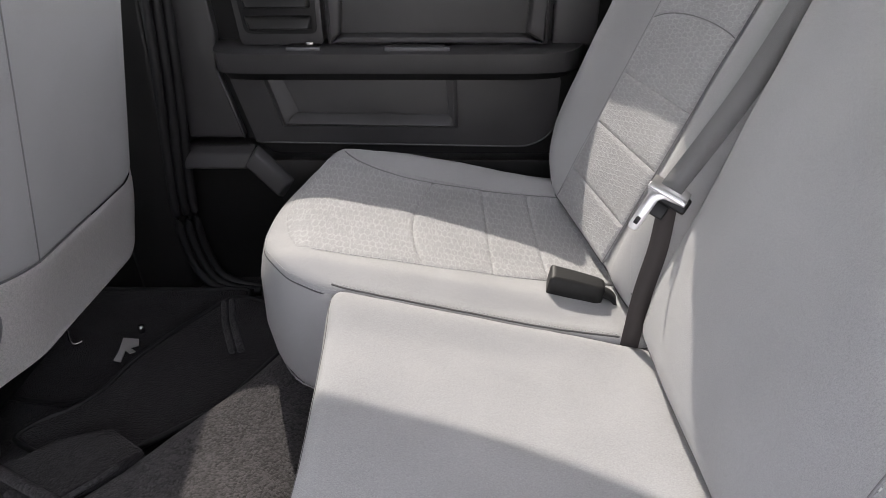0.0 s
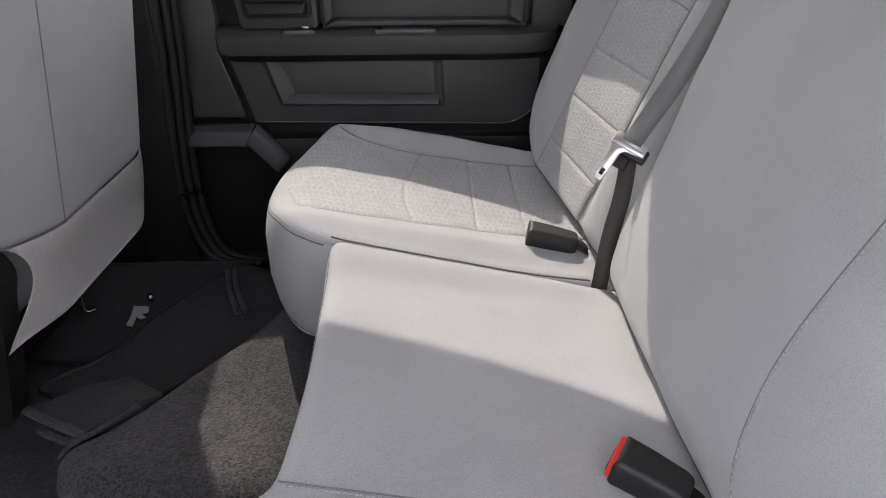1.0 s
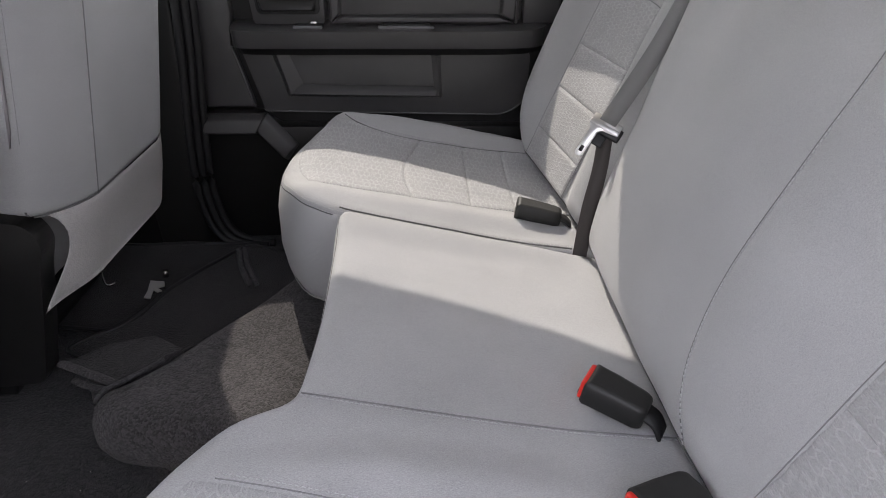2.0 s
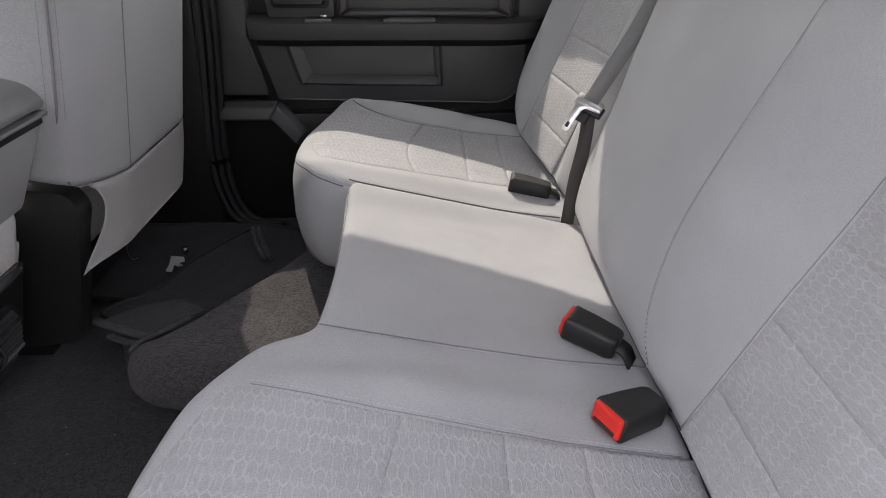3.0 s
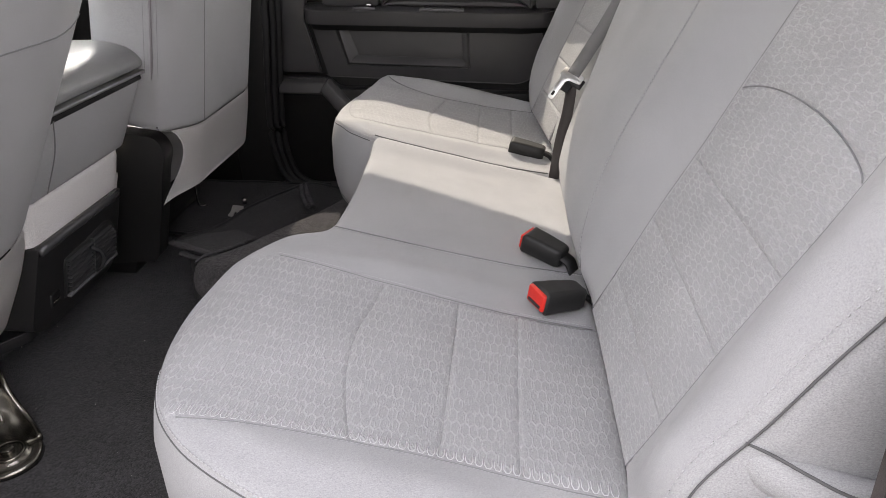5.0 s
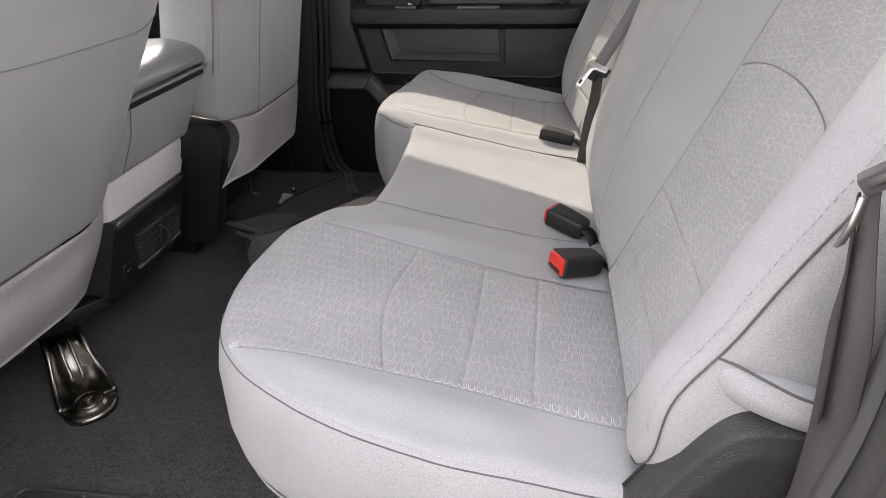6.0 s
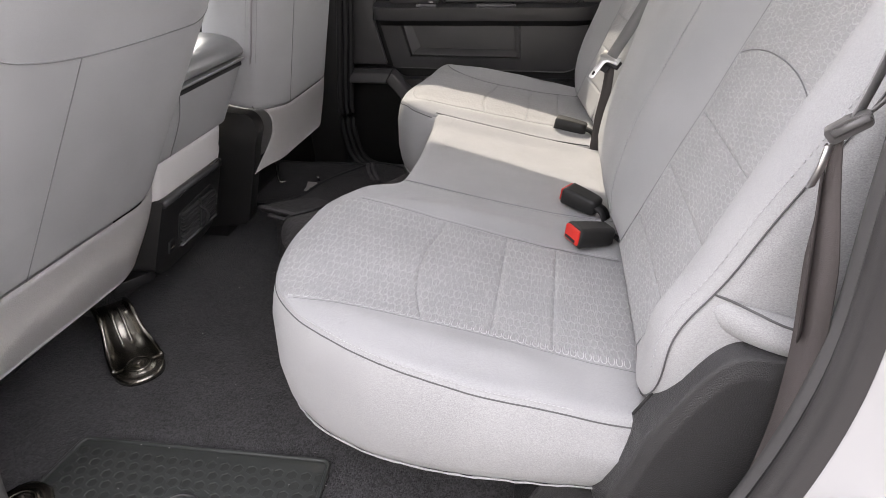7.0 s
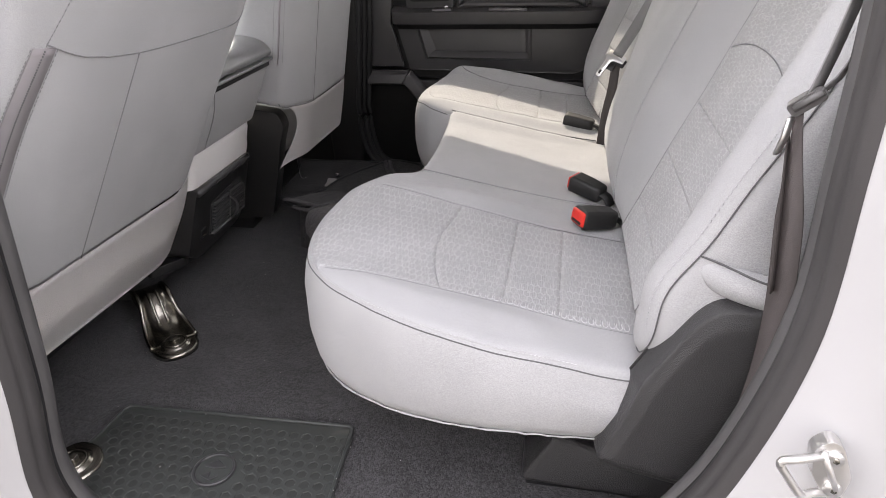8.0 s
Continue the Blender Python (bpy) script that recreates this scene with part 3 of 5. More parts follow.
def quilt(lo, hi, b0, b1, top, matrix, flip, up=0.0016, seam=0.0023, edges=None):
    """A sewn panel between two curves lo(b) and hi(b), dipping at its seams; edges: the two side curves, where they are not straight."""
    bm = bmesh.new()
    rows = []
    bs = spread(b0, b1, 30)
    for b in [b0] + bs + [b1]:
        al, ah = lo(b), hi(b)
        row = []
        for a in [al] + spread(al, ah, 16) + [ah]:
            d = min(a - al, ah - a, b - b0, b1 - b)
            bb = edges[0](a) + (b - b0) / (b1 - b0) * (edges[1](a) - edges[0](a)) if edges else b
            yy = 2 * MID - bb if flip else bb
            z = top(a, yy) + up - seam * math.exp(-(d / 0.0034) ** 2)
            row.append([a, yy, z])
        row[0][2] -= 0.006
        row[-1][2] -= 0.006
        rows.append(row)
    for r in (rows[0], rows[-1]):
        for p in r:
            p[2] -= 0.006
    g = [[bm.verts.new(matrix @ Vector(p)) for p in r] for r in rows]
    for r, s in zip(g, g[1:]):
        for i in range(len(r) - 1):
            bm.faces.new((r[i], r[i + 1], s[i + 1], s[i]))
    return bm


def even(pts, n):
    """Points evenly spaced round a polygon."""
    p = [Vector(q) for q in pts]
    k = len(p)
    acc = [0.0]
    for i in range(k):
        acc.append(acc[-1] + (p[(i + 1) % k] - p[i]).length)
    res, j = [], 0
    for i in range(n):
        want = acc[-1] * i / n
        while acc[j + 1] < want:
            j += 1
        f = (want - acc[j]) / max(acc[j + 1] - acc[j], 1e-9)
        res.append(p[j].lerp(p[(j + 1) % k], f))
    return res


def mirror(pts):
    return [(a, 2 * MID - b) for a, b in pts]


NEAR = [(0.285, -0.274), (0.285, -0.274), (0.06, -0.281), (-0.10, -0.255), (-0.215, -0.178), (-0.267, -0.04), (-0.260, 0.10), (-0.204, 0.21)]
CUSH60 = NEAR + [(-0.142, 0.262), (-0.142, 0.262), (-0.137, 0.40), (-0.141, 0.56), (-0.148, 0.699), (-0.148, 0.699), (0.06, 0.687), (0.285, 0.670), (0.285, 0.670), (0.285, 0.2)]
CUSH40 = mirror([(0.285, -0.292), (0.285, -0.292), (0.06, -0.298), (-0.10, -0.270), (-0.218, -0.192), (-0.272, -0.04), (-0.272, 0.10), (-0.222, 0.20), (-0.155, 0.232), (-0.155, 0.232), (0.06, 0.244), (0.285, 0.258), (0.285, 0.258), (0.285, 0.0)])


def bow(b):
    """The curved seam across the cushion."""
    s = (0.127 - b) / 0.290
    return -0.030 - 0.026 * math.sin(math.pi * s) + 0.012 * s


def front_rim(b):
    return -0.256 + 2.3 * (b + 0.012) ** 2


CROSS = [front_rim, bow, lambda b: 0.076 + 0.007 * b, lambda b: 0.162 + 0.007 * b, lambda b: 0.283]   # the seams across one seat


def under_seat(x, y):
    """The foam under the panels."""
    u = y if y < MID else 2 * MID - y
    return seat_top(x, y) - 0.005 * (1 - smooth01((abs(u + 0.021) - 0.135) / 0.012)) * smooth01((x - front_rim(u)) / 0.012) * smooth01((0.284 - x) / 0.010)


def panel_near(x):
    return -0.170 - 0.015 * ((x - 0.04) / 0.235) ** 2


def panel_far(x):
    return 0.131 - 0.07 * x


def cushion(seat, shape, flip, label, centre):
    m = seat.matrix_basis.inverted()
    sh = outline(shape, 260)
    c = part("seat_cushion", pad(sh, HEM, under_seat, m, 64, centre), GREY, seat, label)
    edge = [Vector((p.x, p.y, seat_top(p.x, p.y) - 0.0125)) for p in sh]
    part("piping", tube([m @ p for p in edge], 0.0013, 6, True), PIPING, c, "dark grey sewn piping")
    mid = sum(sh, Vector((0, 0))) / len(sh)
    part("edge_stitching", stitches([Vector((p.x, p.y, seat_top(p.x, p.y) - 0.0042)) + Vector((mid.x - p.x, mid.y - p.y, 0)).normalized() * 0.0022 for p in sh if p.x < 0.19 and (p.y < -0.10 or 0.70 < p.y < 0.86)], m, 0.005, 0.003), THREAD, c)
    rng = random.Random(11)
    low = [Vector((p.x, p.y, 0.206 + rng.uniform(-0.0012, 0.0012))) for p in sh]
    part("hem", tube([m @ p for p in low], [rng.uniform(0.0010, 0.0020) for _ in low], 6, True), GREY, c, "frayed cloth hem")
    for lo, hi in zip(CROSS, CROSS[1:]):
        part("quilted_panel", quilt(lo, hi, -0.165, 0.127, seat_top, m, flip, edges=(panel_near, panel_far)), GREY_HEX, c, "grey cloth panel with a woven hexagon pattern")
    for side in (panel_far,) if flip else (panel_near, panel_far):
        out = 0.002 if side is panel_far else -0.002
        for name, shift, up in (("panel_seam", out, -0.0002), ("stitching", 3.2 * out, 0.0012)):
            line = [(x, 2 * MID - side(x) - shift if flip else side(x) + shift) for x in (-0.19 + 0.46 * i / 40 for i in range(41))]
            line = lifted(line, seat_top, up)
            if name == "panel_seam":
                part(name, tube([m @ p for p in line], 0.0008, 5), SEAM, c)
            elif side is panel_far:
                part(name, stitches(line, m), THREAD, c)
    return c, m


# backrests: a runs up the back, b across the truck, h forward out of it
LEAN_BACK = radians(23)
BACK = Matrix(((math.sin(LEAN_BACK), 0, -math.cos(LEAN_BACK), 0.262), (0, 1, 0, 0), (math.cos(LEAN_BACK), 0, math.sin(LEAN_BACK), 0.33), (0, 0, 0, 1)))
BACK40 = Matrix.Translation((0.262, 0.69, 0.33)) @ Matrix.Rotation(radians(7.5), 4, "Z") @ Matrix.Translation((-0.262, -0.69, -0.33)) @ BACK   # the narrow back stands a little forward


def back_top(a, b, broad=False):
    """The face of a backrest; broad: the wide one, which runs on over the middle seat."""
    u = b if broad or b < MID else 2 * MID - b
    w = u + 0.015
    v = abs(w)
    if w < 0:
        h = 0.042 * smooth01((v - 0.13) / 0.09) - 0.018 * smooth01((v - 0.225) / 0.06)
        if broad:
            h += 0.020 * math.exp(-((a - 0.115) / 0.055) ** 2) * smooth01((v - 0.17) / 0.07)   # the full lower end of the side bolster
    elif broad:
        h = 0.048 * smooth01((v - 0.12) / 0.165) + 0.016 * smooth01((v - 0.27) / 0.14) + (0.115 * max(0.0, a - 0.2) - 0.012) * smooth01((b - 0.54) / 0.12)
    else:
        h = 0.042 * smooth01((v - 0.10) / 0.085) - 0.018 * smooth01((v - 0.20) / 0.06)
    return h * (1 - math.exp(-max(a + 0.012, 0.0) / 0.09)) + 0.0018 * noise.noise(Vector((a * 12, b * 11, 5.3)))


SIDE = [(0.0, 9.87), (-0.004, 9.93), (-0.006, 0.03), (-0.003, 0.020), (0.002, 0.010), (0.008, 0.004), (0.018, 0.0012), (0.03, 0.0)]
B60 = [(0.006, -0.244), (0.006, -0.244), (0.03, -0.268), (0.06, -0.280), (0.12, -0.281), (0.20, -0.276), (0.40, -0.288), (0.60, -0.290), (0.70, -0.27), (0.73, -0.2), (0.73, 0.2), (0.73, 0.668), (0.73, 0.668), (0.35, 0.668), (0.012, 0.668), (0.012, 0.668), (0.012, 0.2)]
B40 = mirror([(0.012, -0.19), (0.012, -0.19), (0.06, -0.235), (0.12, -0.268), (0.20, -0.284), (0.40, -0.300), (0.60, -0.300), (0.70, -0.27), (0.73, -0.2), (0.73, 0.1), (0.73, 0.25), (0.73, 0.25), (0.35, 0.245), (0.012, 0.24), (0.012, 0.24), (0.012, 0.0)])


def arch(b):
    return 0.356 + 0.036 * math.sqrt(max(0.0, 1 - ((b + 0.014) / 0.150) ** 2))


UP_BACK = [lambda b: 0.018, lambda b: 0.084 + 0.007 * b, lambda b: 0.178 + 0.007 * b, lambda b: 0.272 + 0.007 * b, arch, lambda b: 0.64]   # the seams up one back


def broad_top(a, b):
    return back_top(a, b, True)


def under_back(a, b, broad=False):
    u = b if b < MID or broad else 2 * MID - b
    return back_top(a, b, broad) - 0.005 * (1 - smooth01((abs(u + 0.014) - 0.130) / 0.012)) * smooth01((a - 0.018) / 0.012) * smooth01((0.64 - a) / 0.012)


def backrest(seat, shape, flip, frame_m, label, centre):
    m = seat.matrix_basis.inverted() @ frame_m
    sh = outline(shape, 260)
    face = back_top if flip else broad_top
    c = part("backrest", pad(sh, SIDE, lambda a, b: under_back(a, b, not flip), m, 64, centre), GREY, seat, label)
    edge = [m @ Vector((p.x, p.y, face(p.x, p.y) - 0.010)) for p in sh]
    part("piping", tube(edge, 0.0010, 6, True), PIPING, c, "dark grey sewn piping")
    for lo, hi in zip(UP_BACK, UP_BACK[1:]):
        part("quilted_panel", quilt(lo, hi, -0.156, 0.085 if flip else 0.128, face, m, flip), GREY_HEX_UP, c, "grey cloth panel with a woven hexagon pattern")
    line = [(arch(b), 2 * MID - b if flip else b) for b in (-0.154 + (0.237 if flip else 0.280) * i / 60 for i in range(61))]
    part("arch_seam", tube([m @ Vector((a, b, face(a, b) - 0.0002)) for a, b in line], 0.0009, 5), SEAM, c)
    for b in (-0.158, 0.087 if flip else 0.130):
        yy = 2 * MID - b if flip else b
        line = [m @ Vector((0.02 + 0.6 * i / 40, yy, face(0.02 + 0.6 * i / 40, yy) - 0.0002)) for i in range(41)]
        part("panel_seam", tube(line, 0.0007, 5), SEAM, c)
    return c, m


wide = thing("rear_seat", "wide part of the grey cloth rear bench, for two", "seat", (0.1, 0.2, 0.2), "rear bench")
narrow = thing("rear_seat", "narrow part of the grey cloth rear bench, for one", "seat", (0.1, 0.94, 0.2), "rear bench")
c60, m60 = cushion(wide, CUSH60, False, "wide grey cloth cushion with sewn seams", (0.07, 0.2))
line = lifted([(-0.137 + 0.41 * i / 40, 0.266 - 0.006 * i / 40) for i in range(41)], seat_top, 0.0012)
seam_pair(line, (0, -0.004, 0.0006), m60, c60)
c40, m40 = cushion(narrow, CUSH40, True, "narrow grey cloth cushion with sewn seams", (0.05, 0.95))
b60, mb60 = backrest(wide, B60, False, BACK, "wide grey cloth backrest with sewn panels", (0.36, 0.2))
line = [Vector((a, b, broad_top(a, b) + 0.0014)) for a, b in ((a, 0.290 - 0.105 * math.exp(-a / 0.055)) for a in (0.025 + 0.017 * i for i in range(42)))]
seam_pair([p - Vector((0, 0, 0.0017)) for p in line], (0, -0.004, 0.0016), mb60, b60)
sh = outline(B60, 400)
path = [Vector((p.x, p.y + 0.009, broad_top(p.x, p.y + 0.011) - 0.0018)) for p in sh if 0.06 < p.x < 0.62 and p.y < -0.2]
part("edge_stitching", stitches(path, mb60), THREAD, b60)
b40, mb40 = backrest(narrow, B40, True, BACK40, "narrow grey cloth backrest with sewn panels", (0.36, 0.95))
side = [wide.matrix_basis.inverted() @ p for p in spline([(0.316, -0.274, 0.507), (0.334, -0.284, 0.505), (0.355, -0.297, 0.501), (0.381, -0.307, 0.494), (0.42, -0.311, 0.486)], 20)]
part("side_seam", tube(side, 0.0014, 5), PIPING, b60, "dark seam over the folded cloth")


line = lifted(spline2([(-0.150, 0.7105), (-0.11, 0.7045), (0.05, 0.6955), (0.15, 0.6885), (0.24, 0.683)], 50), seat_top, 0.0006)
part("inner_piping", tube([m40 @ p for p in line], 0.0014, 6), PIPING, c40, "dark grey sewn piping")
part("inner_stitching", stitches([p + Vector((0, 0.005, 0.0006)) for p in line], m40, 0.005, 0.003, 0.0008), THREAD, c40)
for pts in ([(-0.186, 1.130), (-0.160, 1.114), (-0.11, 1.101), (-0.05, 1.095), (0.08, 1.097), (0.24, 1.106)],):
    line = lifted(spline2(pts, 60), seat_top, 0.0014)
    part("bolster_seam", tube([m40 @ p for p in line], 0.0013, 6), SEAM, c40)
roll = [wide.matrix_basis.inverted() @ p for p in spline([(0.300, -0.244, 0.500), (0.316, -0.258, 0.494), (0.348, -0.276, 0.480), (0.39, -0.288, 0.470), (0.44, -0.290, 0.462)], 24)]
part("side_roll", tube(roll, [0.003 + 0.016 * smooth01(i / 10) for i in range(24)], 16, squash=1.1), GREY, b60, "rolled cloth edge under the side panel")
bm = bmesh.new()
for i in range(46):      # thread loops along the edge of the pattern, paled to stand in for its glints
    x = -0.196 + 0.0101 * i
    y = panel_near(x)
    loop = lifted([(x - 0.0035, y + 0.016), (x - 0.0039, y + 0.006), (x - 0.0018, y + 0.0012), (x + 0.0018, y + 0.0012), (x + 0.0039, y + 0.006), (x + 0.0035, y + 0.016)], seat_top, 0.0017)
    tube([m60 @ p for p in loop], 0.00028 + 0.00032 * smooth01((x + 0.10) / 0.2), 4, bm=bm)
part("loop_glints", bm, GLINT, c60, "thread loops paled for the glints at the pattern's edge")

# ---- the front seats, seen from behind ----
def front_seat(y0, y1, base, lean, tilt, seams, label, flap, seam_to=0.6, round_from=0.62):
    """A seat back with its rear cover. base: x and z of the cover's lower edge; lean: degrees from upright; tilt: how the lower edge
    falls across the seat; flap: its length, its forward tuck and how far its inner corner is cut in."""
    s, c = math.sin(radians(lean)), math.cos(radians(lean))
    yc, half = (y0 + y1) / 2, (y1 - y0) / 2
    t = thing("front_seat", label, "seat", (base[0], yc, base[1]), "front seats")
    m = Matrix.Translation(t.location).inverted() @ Matrix(((s, 0, c, base[0]), (0, -1, 0, 0), (c, 0, -s, base[1]), (0, 0, 0, 1)))   # a up, b towards the near side, h to the rear

    def top(a, b):
        v = abs(-b - yc) / half
        return -0.175 * max(0.0, v - round_from) ** 1.75

    def low(y):
        return -tilt * (y - yc)

    sh = outline([(low(y0), -y0), (low(y0), -y0), (0.2, -y0), (0.45, -y0 - 0.005), (0.6, -y0 - 0.04), (0.66, -yc), (0.6, -y1 + 0.04), (0.45, -y1 + 0.005), (0.2, -y1), (low(y1), -y1), (low(y1), -y1), (low(yc), -yc)], 220)
    part("back_cover", pad(sh, [(0.02, 9.80), (-0.002, 9.86), (-0.002, 0.04), (0.0, 0.012), (0.004, 0.004), (0.012, 0.0)], top, m, 40, (0.32, -yc)), GREY, t)
    for b0, b1 in seams:
        p = [m @ Vector((a, -(b0 + (b1 - b0) * a / 0.6), top(a, -(b0 + (b1 - b0) * a / 0.6)) + 0.0004)) for a in (low(b0) + 0.004 + seam_to * i / 29 for i in range(30))]
        part("seam", tube(p, 0.0011, 5), SEAM, t)
    edge = [m @ Vector((p.x, p.y, top(p.x, p.y) - 0.007)) for p in sh if p.x < 0.016 + low(-p.y)]
    part("piping", tube(edge, 0.0015, 6), SEAM, t)
    # the felt flap below, tucked under the seat
    length, tuck, cut = flap
    bm = bmesh.new()
    n, k = 60, 12
    rows = []
    for j in range(k + 1):
        f = j / k
        ya = y0 + cut * math.sin(math.pi * f ** 0.8) + (0.024 - 0.016 * f) * (cut > 0)
        row = []
        for i in range(n + 1):
            y = ya + (y1 - ya) * i / n
            flare = 0.016 * math.sin(math.pi * min(f, 0.75)) * smooth01((y - y1 + 0.10) / 0.10)
            edge_pt = m @ Vector((low(y) + 0.002, -y, top(0, -y) - 0.001))
            sag = 0.004 * math.sin(7 * y) * f
            tail = 0.030 * f * f * math.exp(-(y - y0) / 0.035) * (cut > 0)
            row.append(bm.verts.new(edge_pt + Vector((-tuck * f ** 1.2 + sag, flare, -length * f - tail))))
        rows.append(row)
    for a, b in zip(rows, rows[1:]):
        for i in range(n):
            bm.faces.new((a[i], a[i + 1], b[i + 1], b[i]))
    bmesh.ops.solidify(bm, geom=list(bm.faces), thickness=0.005)
    part("felt_flap", bm, FELT, t, "pale grey felt flap")
    # mostly unseen blocks, added and widened to stop stray sun on the floor
    part("seat_cushion", box_bm((-0.62, -half + 0.03, 0.22 - base[1]), (-0.12, half - 0.03, 0.36 - base[1]), 0.04, 3), GREY, t)
    part("seat_base", box_bm((-0.60, -half + 0.035, 0.04 - base[1]), (-0.22, half - 0.035, 0.225 - base[1]), 0.03), BLACK_SOFT, t, "dark base block added to keep stray sun off the floor")
    return t, m, top


drv, md, topd = front_seat(-0.325, 0.31, (-0.685, 0.340), 30, 0.045, [(-0.116, -0.088)], "grey cloth driver seat back with a reclined cover", (0.188, 0.092, 0.0), 0.408)
p = spline([(0.460, 0.279, 0), (0.436, 0.213, 0), (0.417, 0.095, 0), (0.410, -0.08, 0), (0.411, -0.305, 0)], 41)
p = [md @ Vector((q.x, q.y, topd(q.x, q.y) + 0.0005)) for q in p]
part("seam", tube(p, 0.0011, 5), SEAM, drv)
strip = spline([(0.06, 0.322, 0), (0.20, 0.318, 0), (0.34, 0.304, 0), (0.455, 0.281, 0)], 21)
lie = [md.to_3x3() @ Vector((0, 0.0135, (topd(q.x, q.y + 0.0135) - topd(q.x, q.y - 0.0135)) / 2)) for q in strip]
part("zip", ribbon([md @ Vector((q.x, q.y, topd(q.x, q.y) + 0.0008)) for q in strip], lie, 0.0018), ZIP, drv, "mauve-grey woven zip tape")
part("zip_teeth", stitches([Vector((q.x, q.y, topd(q.x, q.y) + 0.0022)) for q in strip], md, 0.0034, 0.0018, 0.0011), PIPING, drv)
for db in (-0.016, 0.016):
    part("zip_stitching", stitches([Vector((q.x, q.y + db, topd(q.x, q.y + db) + 0.0016)) for q in strip], md), SEAM, drv)
part("upper_stitching", stitches([Vector((q.x, q.y, topd(q.x, q.y) + 0.0012)) for q in spline([(0.458, 0.280, 0), (0.50, 0.266, 0), (0.56, 0.246, 0)], 16)], md), SEAM, drv)
pas, mp, topp = front_seat(0.640, 1.150, (-0.566, 0.397), 11, 0.0, [(0.757, 0.750), (1.105, 1.11)], "grey cloth passenger seat back seen from behind", (0.156, 0.034, 0.034), round_from=0.5)
strip = [Vector((0.13 + 0.4 * i / 24, -0.6375 - 0.001 * math.sin(i / 6), -0.062)) for i in range(25)]     # on the side of the back
part("zip", ribbon([mp @ q for q in strip], (0.004, 0.0, 0.011), 0.003), ZIP, pas, "grey woven zip tape")
for db in (-0.014, 0.014):
    part("zip_stitching", stitches([q + Vector((0, 0.0026, db)) for q in strip], mp), SEAM, pas)
shield = prism(fillet([(-0.88, 0.05), (-0.70, 0.07), (-0.655, 0.24), (-0.642, 0.30), (-0.622, 0.355), (-0.640, 0.392), (-0.88, 0.42)], 0.02), 0.655, 0.70, bevel=0.010)
part("side_shield", shifted_to(shield, Matrix.Translation(pas.location).inverted()), BLACK, pas, "black plastic side shield")

con = thing("centre_console", "grey centre seat with a padded black armrest and air vents", "console", (-0.70, MID, 0.0))
mc = Matrix.Translation(con.location).inverted()


def shifted(bm):
    bm.transform(mc)
    return bm


part("armrest", shifted(prism(fillet([(-0.97, 0.590), (-0.68, 0.602), (-0.635, 0.590), (-0.616, 0.565), (-0.622, 0.552), (-0.97, 0.545)], [0.01, 0.03, 0.03, 0.01, 0.005, 0.01]), 0.285, 0.665, bevel=0.010, seg=3)), LEATHER, con, "glossy grey padded armrest")
part("armrest_lip", shifted(box_bm((-0.95, 0.287, 0.541), (-0.616, 0.663, 0.5475), 0.003, 2)), LEATHER, con)
# black strip in place of the shaded gap below the padding
part("armrest_gap_shade", shifted(box_bm((-0.95, 0.292, 0.526), (-0.628, 0.656, 0.542), 0.002, 1)), BLACK_SOFT, con)
part("back_panel", shifted(hull_bm([(-0.690, 0.30, 0.385), (-0.690, 0.615, 0.385), (-0.76, 0.63, 0.385), (-0.76, 0.30, 0.385)], [(-0.628, 0.285, 0.533), (-0.628, 0.645, 0.533), (-0.76, 0.66, 0.533), (-0.76, 0.285, 0.533)], 0.012)), GREY, con)
part("panel_seam", shifted(tube(spline([(-0.626, 0.34, 0.530), (-0.645, 0.345, 0.47), (-0.690, 0.352, 0.388)], 14), 0.0011, 5)), SEAM, con)
part("felt_band", shifted(hull_bm([(-0.712, 0.30, 0.285), (-0.712, 0.585, 0.285), (-0.78, 0.60, 0.285), (-0.78, 0.30, 0.285)], [(-0.696, 0.30, 0.386), (-0.696, 0.606, 0.386), (-0.78, 0.63, 0.386), (-0.78, 0.30, 0.386)], 0.016)), FELT, con)
part("felt_tail", shifted(hull_bm([(-0.712, 0.578, 0.288), (-0.716, 0.607, 0.318), (-0.722, 0.607, 0.318), (-0.722, 0.578, 0.288)], [(-0.712, 0.576, 0.31), (-0.714, 0.606, 0.326), (-0.722, 0.606, 0.326), (-0.722, 0.576, 0.31)], 0.001)), FELT, con)
# the vent panel hangs clear of the tunnel carpet below it
LOW_EDGE = fillet([(0.262, 0.140), (0.300, 0.112), (0.44, 0.112), (0.535, 0.122), (0.560, 0.165), (0.580, 0.302), (0.30, 0.302)], [0.01, 0.03, 0.05, 0.03, 0.03, 0.008, 0.008])
box = part("vent_box", shifted(hull_bm([(-0.95, y, z) for y, z in LOW_EDGE], [(-0.700 - 0.235 * (0.302 - z), y, z) for y, z in LOW_EDGE], 0.007)), BLACK, con)
# paler than the box: the sheen on its upper edge put into the colour
part("box_top", shifted(tube([(-0.702, y, 0.2935) for y in (0.30, 0.36, 0.44, 0.52, 0.566, 0.574)], [0.010, 0.010, 0.010, 0.010, 0.009, 0.004], 12)), VENT, box, "rounded upper edge, paler for its sheen")
part("tunnel_carpet", shifted(hull_bm([(-0.98, 0.25, 0.0), (-0.90, 0.25, 0.0), (-0.90, 0.70, 0.0), (-0.98, 0.70, 0.0)], [(-0.98, 0.28, 0.16), (-0.90, 0.28, 0.16), (-0.90, 0.60, 0.16), (-0.98, 0.60, 0.16)], 0.01)), CARPET, con, "dark carpet over the tunnel")
vm = Matrix.Translation((-0.7255, 0.0, 0.2)) @ Matrix.Rotation(radians(13.2), 4, "Y")   # the sloping face


